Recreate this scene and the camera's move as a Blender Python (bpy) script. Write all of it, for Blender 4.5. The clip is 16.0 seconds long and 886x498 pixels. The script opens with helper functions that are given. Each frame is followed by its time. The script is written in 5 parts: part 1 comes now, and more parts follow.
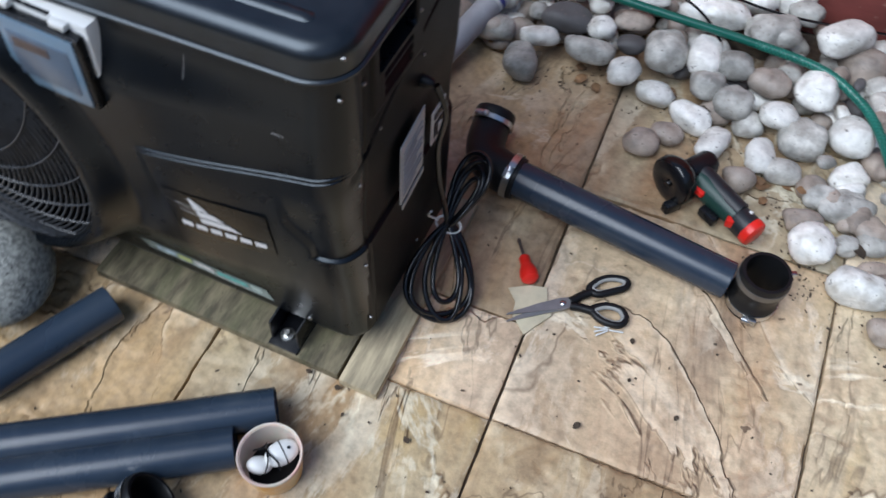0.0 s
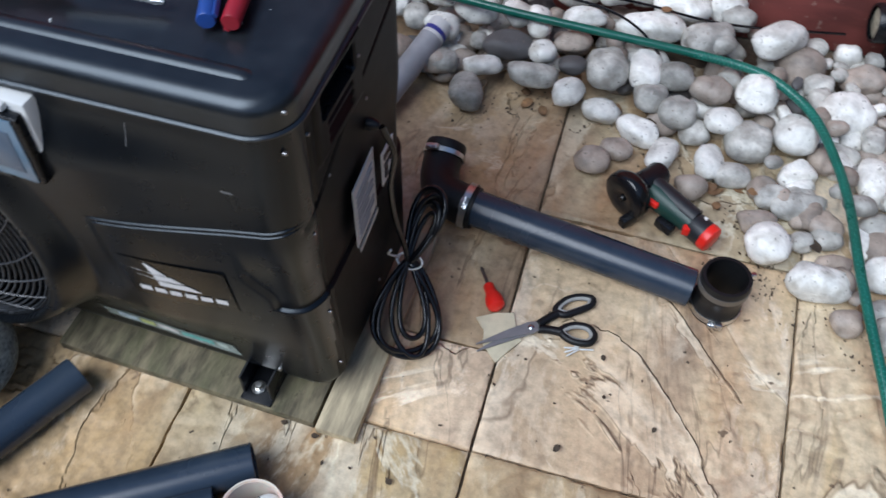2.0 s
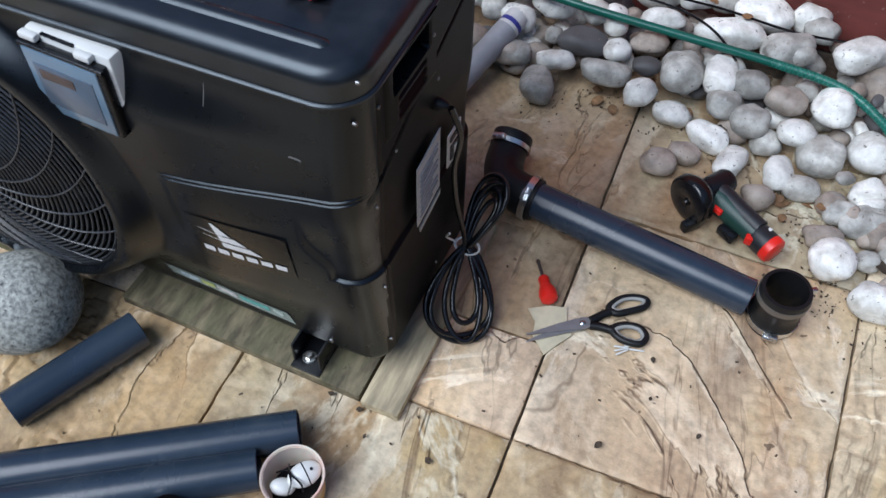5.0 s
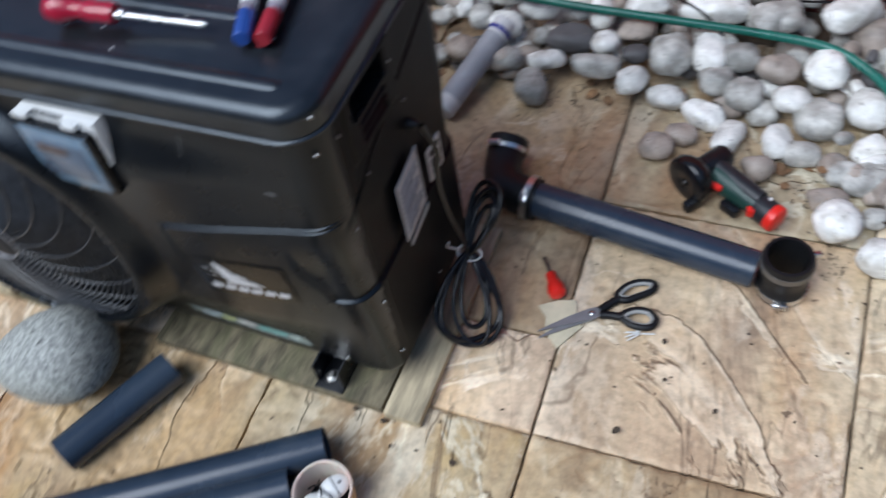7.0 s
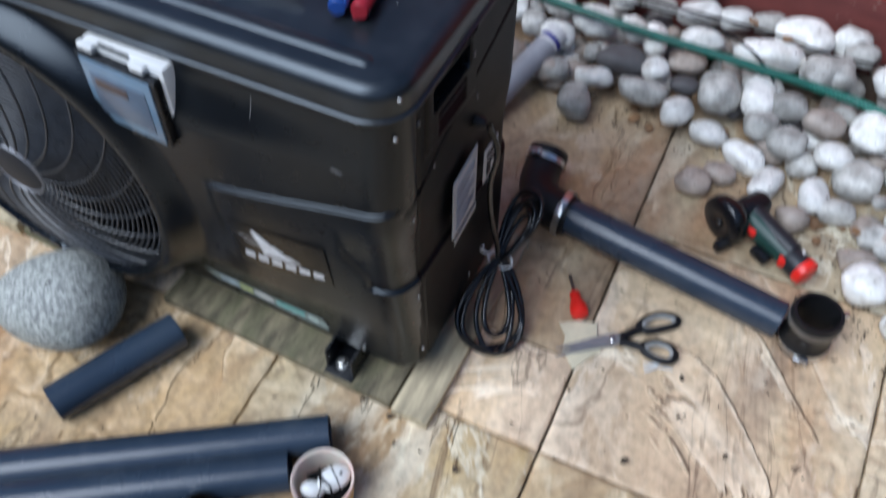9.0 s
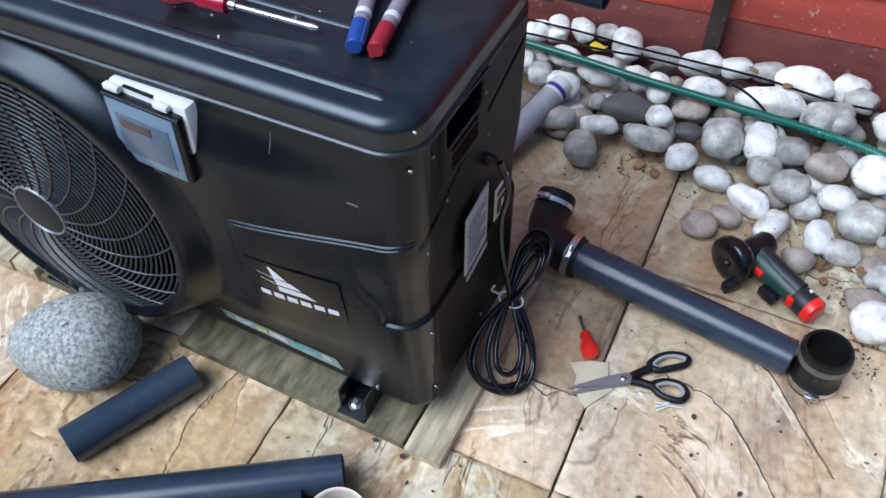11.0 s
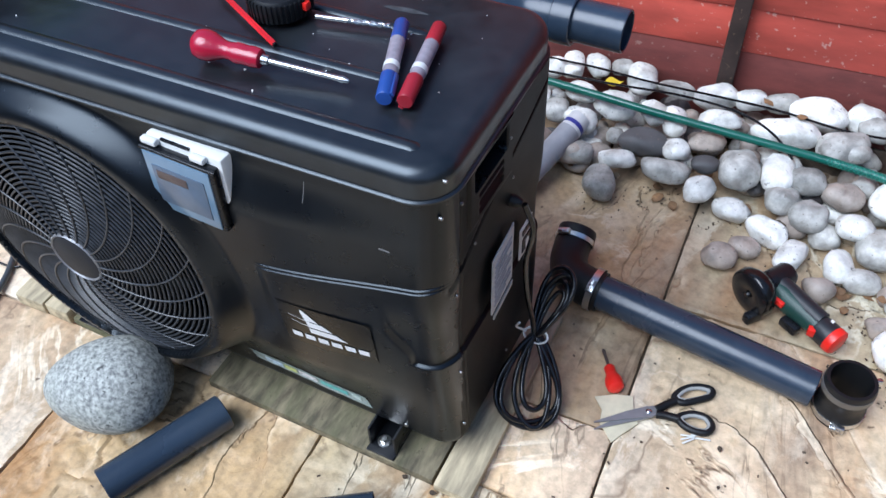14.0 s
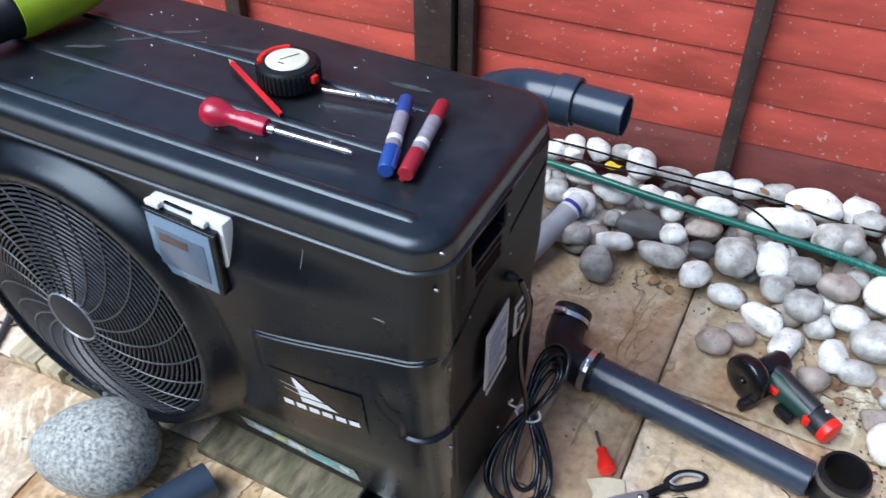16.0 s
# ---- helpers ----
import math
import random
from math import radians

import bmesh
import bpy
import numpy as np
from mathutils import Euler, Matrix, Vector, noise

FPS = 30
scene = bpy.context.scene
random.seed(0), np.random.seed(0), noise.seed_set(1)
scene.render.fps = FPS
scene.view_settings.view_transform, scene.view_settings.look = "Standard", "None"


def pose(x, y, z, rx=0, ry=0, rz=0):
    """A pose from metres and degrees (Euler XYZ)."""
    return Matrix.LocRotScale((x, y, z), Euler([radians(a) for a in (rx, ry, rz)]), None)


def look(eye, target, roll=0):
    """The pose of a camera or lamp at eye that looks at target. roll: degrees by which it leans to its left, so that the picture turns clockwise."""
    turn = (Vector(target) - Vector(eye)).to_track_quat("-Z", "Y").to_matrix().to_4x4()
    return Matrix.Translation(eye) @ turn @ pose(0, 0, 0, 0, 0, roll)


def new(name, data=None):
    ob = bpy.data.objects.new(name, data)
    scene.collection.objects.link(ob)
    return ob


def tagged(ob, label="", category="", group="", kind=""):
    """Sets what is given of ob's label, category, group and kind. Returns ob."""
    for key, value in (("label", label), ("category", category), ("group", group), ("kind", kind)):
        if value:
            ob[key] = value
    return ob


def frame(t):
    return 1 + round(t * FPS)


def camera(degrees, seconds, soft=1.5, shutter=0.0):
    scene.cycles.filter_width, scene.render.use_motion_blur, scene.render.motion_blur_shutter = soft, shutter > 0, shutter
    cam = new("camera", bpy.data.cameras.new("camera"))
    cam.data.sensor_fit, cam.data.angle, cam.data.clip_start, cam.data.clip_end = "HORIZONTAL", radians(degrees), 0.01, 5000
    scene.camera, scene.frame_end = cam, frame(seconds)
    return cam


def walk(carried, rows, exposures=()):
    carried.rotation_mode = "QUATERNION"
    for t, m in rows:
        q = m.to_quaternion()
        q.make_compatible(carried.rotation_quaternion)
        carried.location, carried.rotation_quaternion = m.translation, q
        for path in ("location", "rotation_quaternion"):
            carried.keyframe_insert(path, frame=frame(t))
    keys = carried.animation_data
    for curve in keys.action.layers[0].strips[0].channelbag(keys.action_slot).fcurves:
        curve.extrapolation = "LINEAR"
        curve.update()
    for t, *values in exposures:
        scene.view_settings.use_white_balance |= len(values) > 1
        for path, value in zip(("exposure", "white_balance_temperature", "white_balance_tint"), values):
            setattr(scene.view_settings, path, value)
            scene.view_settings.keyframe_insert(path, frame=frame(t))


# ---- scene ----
cam = camera(53.5, 16.0, shutter=0.9)
PATH = [
    (0, (0.292, -0.501, 1.124), (-0.104, 0.576, -0.515), 4.8),
    (0.5, (0.307, -0.488, 1.13), (-0.066, 0.611, -0.499), 1.8),
    (1, (0.317, -0.48, 1.129), (-0.014, 0.645, -0.491), 0.8),
    (1.5, (0.315, -0.48, 1.133), (-0.007, 0.662, -0.476), 0.6),
    (2, (0.302, -0.491, 1.134), (-0.052, 0.657, -0.465), 1.5),
    (2.5, (0.301, -0.498, 1.129), (-0.092, 0.639, -0.469), 3.0),
    (3, (0.298, -0.509, 1.124), (-0.117, 0.593, -0.493), 4.9),
    (3.2, (0.298, -0.517, 1.122), (-0.129, 0.576, -0.498), 5.5),
    (5.3, (0.314, -0.507, 1.134), (-0.165, 0.593, -0.466), 0.3),
    (5.5, (0.323, -0.497, 1.14), (-0.157, 0.6, -0.462), -0.5),
    (6, (0.354, -0.494, 1.136), (-0.115, 0.659, -0.428), -2.3),
    (6.5, (0.425, -0.488, 1.144), (-0.057, 0.712, -0.382), -5.3),
    (7, (0.412, -0.495, 1.165), (-0.212, 0.554, -0.419), -11.6),
    (7.5, (0.279, -0.541, 1.129), (-0.226, 0.501, -0.501), 1.9),
    (8, (0.196, -0.537, 1.119), (-0.21, 0.392, -0.605), 3.1),
    (8.5, (0.247, -0.509, 1.129), (-0.216, 0.455, -0.561), -0.2),
    (9, (0.309, -0.519, 1.151), (-0.236, 0.561, -0.442), 0.4),
    (9.2, (0.316, -0.517, 1.156), (-0.268, 0.605, -0.393), -0.5),
    (11.3, (0.319, -0.567, 1.144), (-0.294, 0.607, -0.355), -0.7),
    (11.5, (0.319, -0.57, 1.146), (-0.306, 0.599, -0.351), -1.2),
    (12, (0.31, -0.555, 1.15), (-0.336, 0.623, -0.332), -2.1),
    (12.5, (0.304, -0.544, 1.152), (-0.368, 0.641, -0.312), -2.8),
    (13, (0.296, -0.563, 1.179), (-0.358, 0.621, -0.294), -2.6),
    (13.5, (0.298, -0.563, 1.174), (-0.332, 0.628, -0.304), -2.1),
    (14, (0.303, -0.568, 1.177), (-0.347, 0.632, -0.286), -2.3),
    (14.5, (0.302, -0.56, 1.171), (-0.347, 0.648, -0.285), -1.5),
    (15, (0.304, -0.576, 1.183), (-0.364, 0.699, -0.206), -0.6),
    (15.5, (0.306, -0.579, 1.183), (-0.417, 0.72, -0.155), -0.7),
    (16, (0.311, -0.576, 1.178), (-0.393, 0.736, -0.157), 0.1),
]
walk(cam, [(t, look(eye, target, roll)) for t, eye, target, roll in PATH], exposures=((0.0, 0.02, 6060, 10), (3.0, 0.02, 6050, 10), (7.0, 0.08, 6050, 10), (9.0, 0.14, 5880, 10), (11.5, 0.38, 5790, 10), (13.5, 0.50, 5790, 10), (16.0, 0.62, 5920, 10)))

# ---------------------------------------------------------------- world, sun, exposure
world = bpy.data.worlds.new("overcast_sky")
scene.world = world
world.use_nodes = True
wn = world.node_tree.nodes
sky = wn.new("ShaderNodeTexSky")
sky.sky_type = "NISHITA"
sky.sun_disc = False
sky.sun_elevation, sky.sun_rotation = radians(52), radians(211)
sky.air_density, sky.dust_density = 1.0, 0.5
world.node_tree.links.new(sky.outputs[0], wn["Background"].inputs[0])
wn["Background"].inputs[1].default_value = 0.125
sun = new("sun", bpy.data.lights.new("sun", "SUN"))
sun.data.energy, sun.data.angle, sun.data.color = 3.5, radians(46), (0.93, 0.965, 1.0)
sun.matrix_world = look((-0.86, -1.42, 2.12), (0, 0, 0))

# ---------------------------------------------------------------- small helpers
T = Matrix.Translation


def rot(ax, deg):
    return Matrix.Rotation(radians(deg), 4, ax)


def link_mesh(name, bm, mat, smooth=True):
    me = bpy.data.meshes.new(name)
    bmesh.ops.recalc_face_normals(bm, faces=bm.faces[:])
    bm.to_mesh(me)
    bm.free()
    if smooth:
        me.polygons.foreach_set("use_smooth", [True] * len(me.polygons))
        me.set_sharp_from_angle(angle=radians(38))
    me.materials.append(mat)
    return new(name, me)


def part(name, bm, mat, parent, label="", smooth=True):
    ob = link_mesh(name, bm, mat, smooth)
    ob.parent = parent
    ob.matrix_parent_inverse = Matrix() if parent.parent or parent.type != "EMPTY" else parent.matrix_world.inverted()
    return tagged(ob, label) if label else ob


def thing(name, at, label, category, group=""):
    ob = new(name)
    ob.empty_display_size = 0.02
    ob.matrix_basis = T(at)
    ob.matrix_world = T(at)
    return tagged(ob, label, category, group)


def single(name, bm, mat, label, category, group="", kind="", smooth=True):
    return tagged(link_mesh(name, bm, mat, smooth), label, category, group, kind)


def box(size, m=Matrix(), bevel=0.0, seg=2, bm=None):
    own = bmesh.new()
    bmesh.ops.create_cube(own, size=1.0, matrix=Matrix.Diagonal((*size, 1)))
    if bevel:
        bmesh.ops.bevel(own, geom=own.edges[:], offset=bevel, segments=seg, profile=0.5, affect="EDGES")
    own.transform(m)
    return join(bm, own)


def join(bm, own):
    if bm is None:
        return own
    tmp = bpy.data.meshes.new("tmp")
    own.to_mesh(tmp)
    own.free()
    bm.from_mesh(tmp)
    bpy.data.meshes.remove(tmp)
    return bm


def lathe(profile, m=Matrix(), seg=40, bm=None, closed=False):
    """Turns a profile of (radius, height) about z."""
    own = bmesh.new()
    rings = []
    for r, z in profile:
        if r < 1e-6:
            rings.append([own.verts.new((0, 0, z))])
        else:
            rings.append([own.verts.new((r * math.cos(2 * math.pi * i / seg), r * math.sin(2 * math.pi * i / seg), z)) for i in range(seg)])
    pairs = list(zip(rings, rings[1:] + (rings[:1] if closed else [])))
    if not closed:
        pairs = pairs[: len(rings) - 1]
    for a, b in pairs:
        for i in range(seg):
            j = (i + 1) % seg
            if len(a) == 1 and len(b) == 1:
                continue
            if len(a) == 1:
                own.faces.new((a[0], b[i], b[j]))
            elif len(b) == 1:
                own.faces.new((a[i], a[j], b[0]))
            else:
                own.faces.new((a[i], a[j], b[j], b[i]))
    own.transform(m)
    return join(bm, own)


def spline(points, n=8, closed=False):
    """Catmull-Rom through the points."""
    p = [Vector(q) for q in points]
    out = []
    count = len(p) if closed else len(p) - 1
    for i in range(count):
        a = p[i - 1] if (closed or i) else p[0] * 2 - p[1]
        b, c = p[i], p[(i + 1) % len(p)]
        d = p[(i + 2) % len(p)] if (closed or i + 2 < len(p)) else c * 2 - b
        for k in range(n):
            t = k / n
            out.append(0.5 * (2 * b + (c - a) * t + (2 * a - 5 * b + 4 * c - d) * t * t + (3 * b - a - 3 * c + d) * t ** 3))
    if not closed:
        out.append(p[-1])
    return out


def sweep(points, radius, seg=10, bm=None, closed=False, caps=True, flat=1.0):
    """A tube along points; radius may be a function of the share of the way."""
    own = bmesh.new()
    pts = [Vector(q) for q in points]
    n = len(pts)
    up = None
    rings = []
    for i, q in enumerate(pts):
        a = pts[i - 1] if (i or closed) else q
        b = pts[(i + 1) % n] if (i + 1 < n or closed) else q
        d = (b - a).normalized()
        if up is None:
            up = d.orthogonal().normalized()
        up = (up - d * up.dot(d)).normalized()
        side = d.cross(up)
        r = radius(i / max(1, n - 1)) if callable(radius) else radius
        rings.append([own.verts.new(q + r * (math.cos(2 * math.pi * k / seg) * up + flat * math.sin(2 * math.pi * k / seg) * side)) for k in range(seg)])
    for i in range(n if closed else n - 1):
        a, b = rings[i], rings[(i + 1) % n]
        for k in range(seg):
            own.faces.new((a[k], a[(k + 1) % seg], b[(k + 1) % seg], b[k]))
    if caps and not closed:
        own.faces.new(rings[0][::-1])
        own.faces.new(rings[-1])
    return join(bm, own)


def along(a, b):
    """A pose at a whose z looks to b."""
    d = Vector(b) - Vector(a)
    return T(a) @ d.to_track_quat("Z", "Y").to_matrix().to_4x4()


def hollow(length, r, wall, m, seg=48, bm=None, bev=0.0012):
    ri = r - wall
    prof = [(ri, bev), (ri + bev, 0), (r - bev, 0), (r, bev), (r, length - bev), (r - bev, length), (ri + bev, length), (ri, length - bev)]
    return lathe(prof, m, seg, bm, closed=True)


def smooth01(a, b, x):
    t = min(1.0, max(0.0, (x - a) / (b - a)))
    return t * t * (3 - 2 * t)


# ---------------------------------------------------------------- materials
def material(name, color, rough=0.5, metal=0.0, vary=0.15, scale=20.0, bump=0.1, bscale=120.0, spec=0.5, color2=None, stain=None, stain_amt=0.5, stain_scale=3.0, random_shift=0.0, rvar=0.1, detail=6.0, stretch=(1, 1, 1), specks=0.0, speck_color=(0.1, 0.09, 0.08), speck_scale=95.0):
    """Colour with two scales of variation, roughness variation and fine relief, in object metres."""
    m = bpy.data.materials.new(name)
    m.use_nodes = True
    nt = m.node_tree
    n, l = nt.nodes, nt.links
    b = n["Principled BSDF"]
    b.inputs["Metallic"].default_value = metal
    b.inputs["Specular IOR Level"].default_value = spec
    geo = n.new("ShaderNodeNewGeometry")
    info = n.new("ShaderNodeObjectInfo")
    shift = n.new("ShaderNodeVectorMath")
    shift.operation = "MULTIPLY_ADD"
    l.new(info.outputs["Random"], shift.inputs[0])
    shift.inputs[1].default_value = (37.0, 19.0, 11.0) if random_shift else (0, 0, 0)
    l.new(geo.outputs["Position"], shift.inputs[2])
    plain, squash = shift, n.new("ShaderNodeVectorMath")
    squash.operation = "MULTIPLY"
    squash.inputs[1].default_value = stretch
    l.new(plain.outputs[0], squash.inputs[0])
    shift = squash

    def noise_at(s, d=detail, w=0.0, shift=shift):
        t = n.new("ShaderNodeTexNoise")
        t.inputs["Scale"].default_value, t.inputs["Detail"].default_value, t.inputs["Distortion"].default_value = s, d, w
        t.inputs["Roughness"].default_value = 0.6
        l.new(shift.outputs[0], t.inputs["Vector"])
        return t

    def ramp(src, a, b2, lo=0.35, hi=0.65):
        r = n.new("ShaderNodeValToRGB")
        r.color_ramp.elements[0].position, r.color_ramp.elements[1].position = lo, hi
        r.color_ramp.elements[0].color, r.color_ramp.elements[1].color = a, b2
        l.new(src, r.inputs[0])
        return r

    def mix(kind, fac, a, b2):
        x = n.new("ShaderNodeMix")
        x.data_type, x.blend_type = "RGBA", kind
        for val, sock in ((fac, x.inputs[0]), (a, x.inputs[6]), (b2, x.inputs[7])):
            if hasattr(val, "links"):
                l.new(val, sock)
            else:
                sock.default_value = val
        return x.outputs[2]

    n1 = noise_at(scale)
    c2 = color2 or tuple(max(0.0, c * (1 - vary)) for c in color)
    c1 = color if color2 else tuple(min(1.0, c * (1 + vary)) for c in color)
    col = ramp(n1.outputs["Fac"], (*c2, 1), (*c1, 1)).outputs[0]
    if stain:
        n2 = noise_at(stain_scale, 8.0, 0.6)
        f = ramp(n2.outputs["Fac"], (0, 0, 0, 1), (stain_amt, stain_amt, stain_amt, 1), 0.48, 0.68)
        col = mix("MIX", f.outputs[0], col, (*stain, 1))
    if specks:
        sp = ramp(noise_at(speck_scale, 2.0, 0.0, plain).outputs["Fac"], (0, 0, 0, 1), (specks, specks, specks, 1), 0.66, 0.70)
        col = mix("MIX", sp.outputs[0], col, (*speck_color, 1))
    if random_shift:
        hsv = n.new("ShaderNodeHueSaturation")
        rr = n.new("ShaderNodeMapRange")
        l.new(info.outputs["Random"], rr.inputs[0])
        rr.inputs[3].default_value, rr.inputs[4].default_value = 1 - random_shift, 1 + random_shift
        l.new(rr.outputs[0], hsv.inputs["Value"])
        l.new(col, hsv.inputs["Color"])
        col = hsv.outputs[0]
    l.new(col, b.inputs["Base Color"])
    rr2 = n.new("ShaderNodeMapRange")
    l.new(n1.outputs["Fac"], rr2.inputs[0])
    rr2.inputs[3].default_value, rr2.inputs[4].default_value = max(0.02, rough - rvar), min(1, rough + rvar)
    l.new(rr2.outputs[0], b.inputs["Roughness"])
    if bump:
        bn = n.new("ShaderNodeBump")
        bn.inputs["Strength"].default_value, bn.inputs["Distance"].default_value = bump, 0.002
        n3 = noise_at(bscale, 5.0)
        l.new(n3.outputs["Fac"], bn.inputs["Height"])
        l.new(bn.outputs[0], b.inputs["Normal"])
    m["bsdf"] = b.name
    return m


BLACK = material("black_plastic", (0.0035, 0.0046, 0.0063), 0.28, spec=0.40, bump=0.05, bscale=900, scale=40, vary=0.12, stain=(0.010, 0.012, 0.0145), stain_amt=0.3, stain_scale=12, rvar=0.03)
END_PANEL = material("matte_black_panel", (0.0042, 0.0046, 0.0054), 0.44, spec=0.13, bump=0.08, bscale=900, scale=40, vary=0.2, stain=(0.012, 0.012, 0.012), stain_amt=0.3, stain_scale=14, rvar=0.05)
LIDMAT = material("dusty_black_plastic", (0.0105, 0.0125, 0.0150), 0.31, spec=0.65, bump=0.05, bscale=900, scale=30, vary=0.3, stain=(0.030, 0.033, 0.037), stain_amt=0.4, stain_scale=9, rvar=0.08)
BLACK2 = material("black_grille_plastic", (0.007, 0.0078, 0.0095), 0.28, spec=0.35, bump=0.03)
WIRE = material("dusty_black_wire", (0.030, 0.033, 0.038), 0.38, spec=0.6, vary=0.35, scale=60, bump=0.03)
# near-black that paints shade inside hollows and behind the fan grille
SHADE_BLACK = material("painted_shade_black", (0.004, 0.004, 0.0045), 0.7, spec=0.2)
RUBBER = material("black_rubber", (0.0065, 0.0068, 0.0075), 0.45, spec=0.35, bump=0.08, bscale=300)
GREY_PVC = material("grey_pvc", (0.024, 0.038, 0.060), 0.27, vary=0.12, scale=6, bump=0.02, bscale=90, rvar=0.06, stain=(0.07, 0.085, 0.10), stain_amt=0.25, stain_scale=14)
STEEL = material("bright_steel", (0.62, 0.62, 0.6), 0.28, 1.0, bump=0.03)
for sheen in (BLACK, LIDMAT):
    sheen.node_tree.nodes["Principled BSDF"].inputs["Specular Tint"].default_value = (0.82, 0.92, 1.0, 1.0)
WHITE_PL = material("white_plastic", (0.72, 0.72, 0.69), 0.4, vary=0.05)


def sandstone(name="sandstone", gain=(1.18, 1.42), saturation=1.04):
    """Riven sandstone: buff and brown clouds, pale bloom, dark broken crack lines, fine grit; shifted for each slab."""
    m = bpy.data.materials.new(name)
    m.use_nodes = True
    n, l = m.node_tree.nodes, m.node_tree.links
    b = n["Principled BSDF"]
    geo, info = n.new("ShaderNodeNewGeometry"), n.new("ShaderNodeObjectInfo")
    sh = n.new("ShaderNodeVectorMath")
    sh.operation = "MULTIPLY_ADD"
    l.new(info.outputs["Random"], sh.inputs[0])
    sh.inputs[1].default_value = (41.0, 23.0, 7.0)
    l.new(geo.outputs["Position"], sh.inputs[2])
    squash = n.new("ShaderNodeVectorMath")
    squash.operation = "MULTIPLY"
    squash.inputs[1].default_value = (1.0, 0.42, 1.0)
    l.new(sh.outputs[0], squash.inputs[0])

    def tex(sc, det=6.0, dist=0.0, src=None, ro=0.6):
        t = n.new("ShaderNodeTexNoise")
        for key, v in (("Scale", sc), ("Detail", det), ("Distortion", dist), ("Roughness", ro)):
            t.inputs[key].default_value = v
        l.new((src or squash).outputs[0], t.inputs["Vector"])
        return t.outputs["Fac"]

    def ramp(src, *stops):
        r = n.new("ShaderNodeValToRGB")
        el = r.color_ramp.elements
        while len(el) < len(stops):
            el.new(0.5)
        for e, (p, c) in zip(el, stops):
            e.position, e.color = p, (*c, 1) if isinstance(c, tuple) else (c, c, c, 1)
        l.new(src, r.inputs[0])
        return r.outputs[0]

    def mix(fac, a, c, kind="MIX"):
        x = n.new("ShaderNodeMix")
        x.data_type, x.blend_type = "RGBA", kind
        for v, sock in ((fac, x.inputs[0]), (a, x.inputs[6]), (c, x.inputs[7])):
            if hasattr(v, "links"):
                l.new(v, sock)
            else:
                sock.default_value = v
        return x.outputs[2]

    col = ramp(tex(4.5, 7, 0.8), (0.30, (0.24, 0.175, 0.120)), (0.43, (0.37, 0.285, 0.195)), (0.56, (0.49, 0.395, 0.27)), (0.70, (0.45, 0.335, 0.19)))
    pale = ramp(tex(7.0, 9, 0.5, ro=0.7), (0.515, 0.0), (0.55, 0.9))
    pale2 = ramp(tex(1.6, 3, 0.5), (0.45, 0.08), (0.60, 0.95))
    col = mix(mix(1.0, pale, pale2, "MULTIPLY"), col, (0.68, 0.61, 0.49, 1))
    veins = ramp(tex(3.0, 5, 1.2), (0.493, 0.0), (0.499, 0.7), (0.501, 0.7), (0.509, 0.0))
    part_of = ramp(tex(5.0, 3), (0.44, 0.0), (0.56, 1.0))
    col = mix(mix(1.0, veins, part_of, "MULTIPLY"), col, (0.13, 0.09, 0.06, 1))
    crack = ramp(tex(2.1, 6, 1.5, ro=0.55), (0.4610, 0.0), (0.4630, 0.75), (0.4640, 0.75), (0.4675, 0.0))
    crack_of = ramp(tex(3.2, 2, 0, sh), (0.44, 0.0), (0.54, 1.0))
    chipped = ramp(tex(2.1, 6, 1.5, ro=0.55), (0.466, 0.0), (0.472, 0.75), (0.480, 0.55), (0.505, 0.0))
    col = mix(mix(1.0, chipped, crack_of, "MULTIPLY"), col, (0.70, 0.62, 0.48, 1))
    col = mix(mix(1.0, crack, crack_of, "MULTIPLY"), col, (0.10, 0.065, 0.042, 1))
    rust = ramp(tex(3.4, 5, 0.9), (0.54, 0.0), (0.66, 0.55))
    col = mix(rust, col, (0.40, 0.245, 0.135, 1))
    bloom = ramp(tex(2.6, 5, 1.8, sh), (0.47, 0.0), (0.495, 0.7), (0.505, 0.7), (0.53, 0.0))
    bloom_of = ramp(tex(3.5, 2, 0, sh), (0.48, 0.0), (0.60, 1.0))
    col = mix(mix(1.0, bloom, bloom_of, "MULTIPLY"), col, (0.74, 0.67, 0.53, 1))
    grit = ramp(tex(75, 4, 0, sh), (0.30, 0.72), (0.55, 1.0), (0.75, 1.12))
    col = mix(1.0, col, grit, "MULTIPLY")
    specks = ramp(tex(38, 2, 0, sh), (0.725, 0.0), (0.75, 0.8))
    col = mix(specks, col, (0.09, 0.06, 0.04, 1))
    tint = ramp(info.outputs["Random"], (0.0, (1.04, 0.995, 0.98)), (0.35, (1.05, 0.985, 0.96)), (0.65, (1.0, 1.0, 0.99)), (1.0, (1.02, 0.99, 0.99)))
    col = mix(1.0, col, tint, "MULTIPLY")
    zone = ramp(tex(2.2, 3, 0.6, sh), (0.38, (1.03, 0.985, 0.93)), (0.62, (0.97, 1.01, 1.01)))
    col = mix(1.0, col, zone, "MULTIPLY")
    hs = n.new("ShaderNodeHueSaturation")
    mr = n.new("ShaderNodeMapRange")
    l.new(info.outputs["Random"], mr.inputs[0])
    mr.inputs[3].default_value, mr.inputs[4].default_value = gain
    l.new(mr.outputs[0], hs.inputs["Value"])
    hs.inputs["Saturation"].default_value = saturation
    l.new(col, hs.inputs["Color"])
    l.new(hs.outputs[0], b.inputs["Base Color"])
    b.inputs["Roughness"].default_value = 0.6
    h = n.new("ShaderNodeMath")
    h.operation = "MULTIPLY_ADD"
    l.new(tex(3.0, 4, 1.2), h.inputs[0])
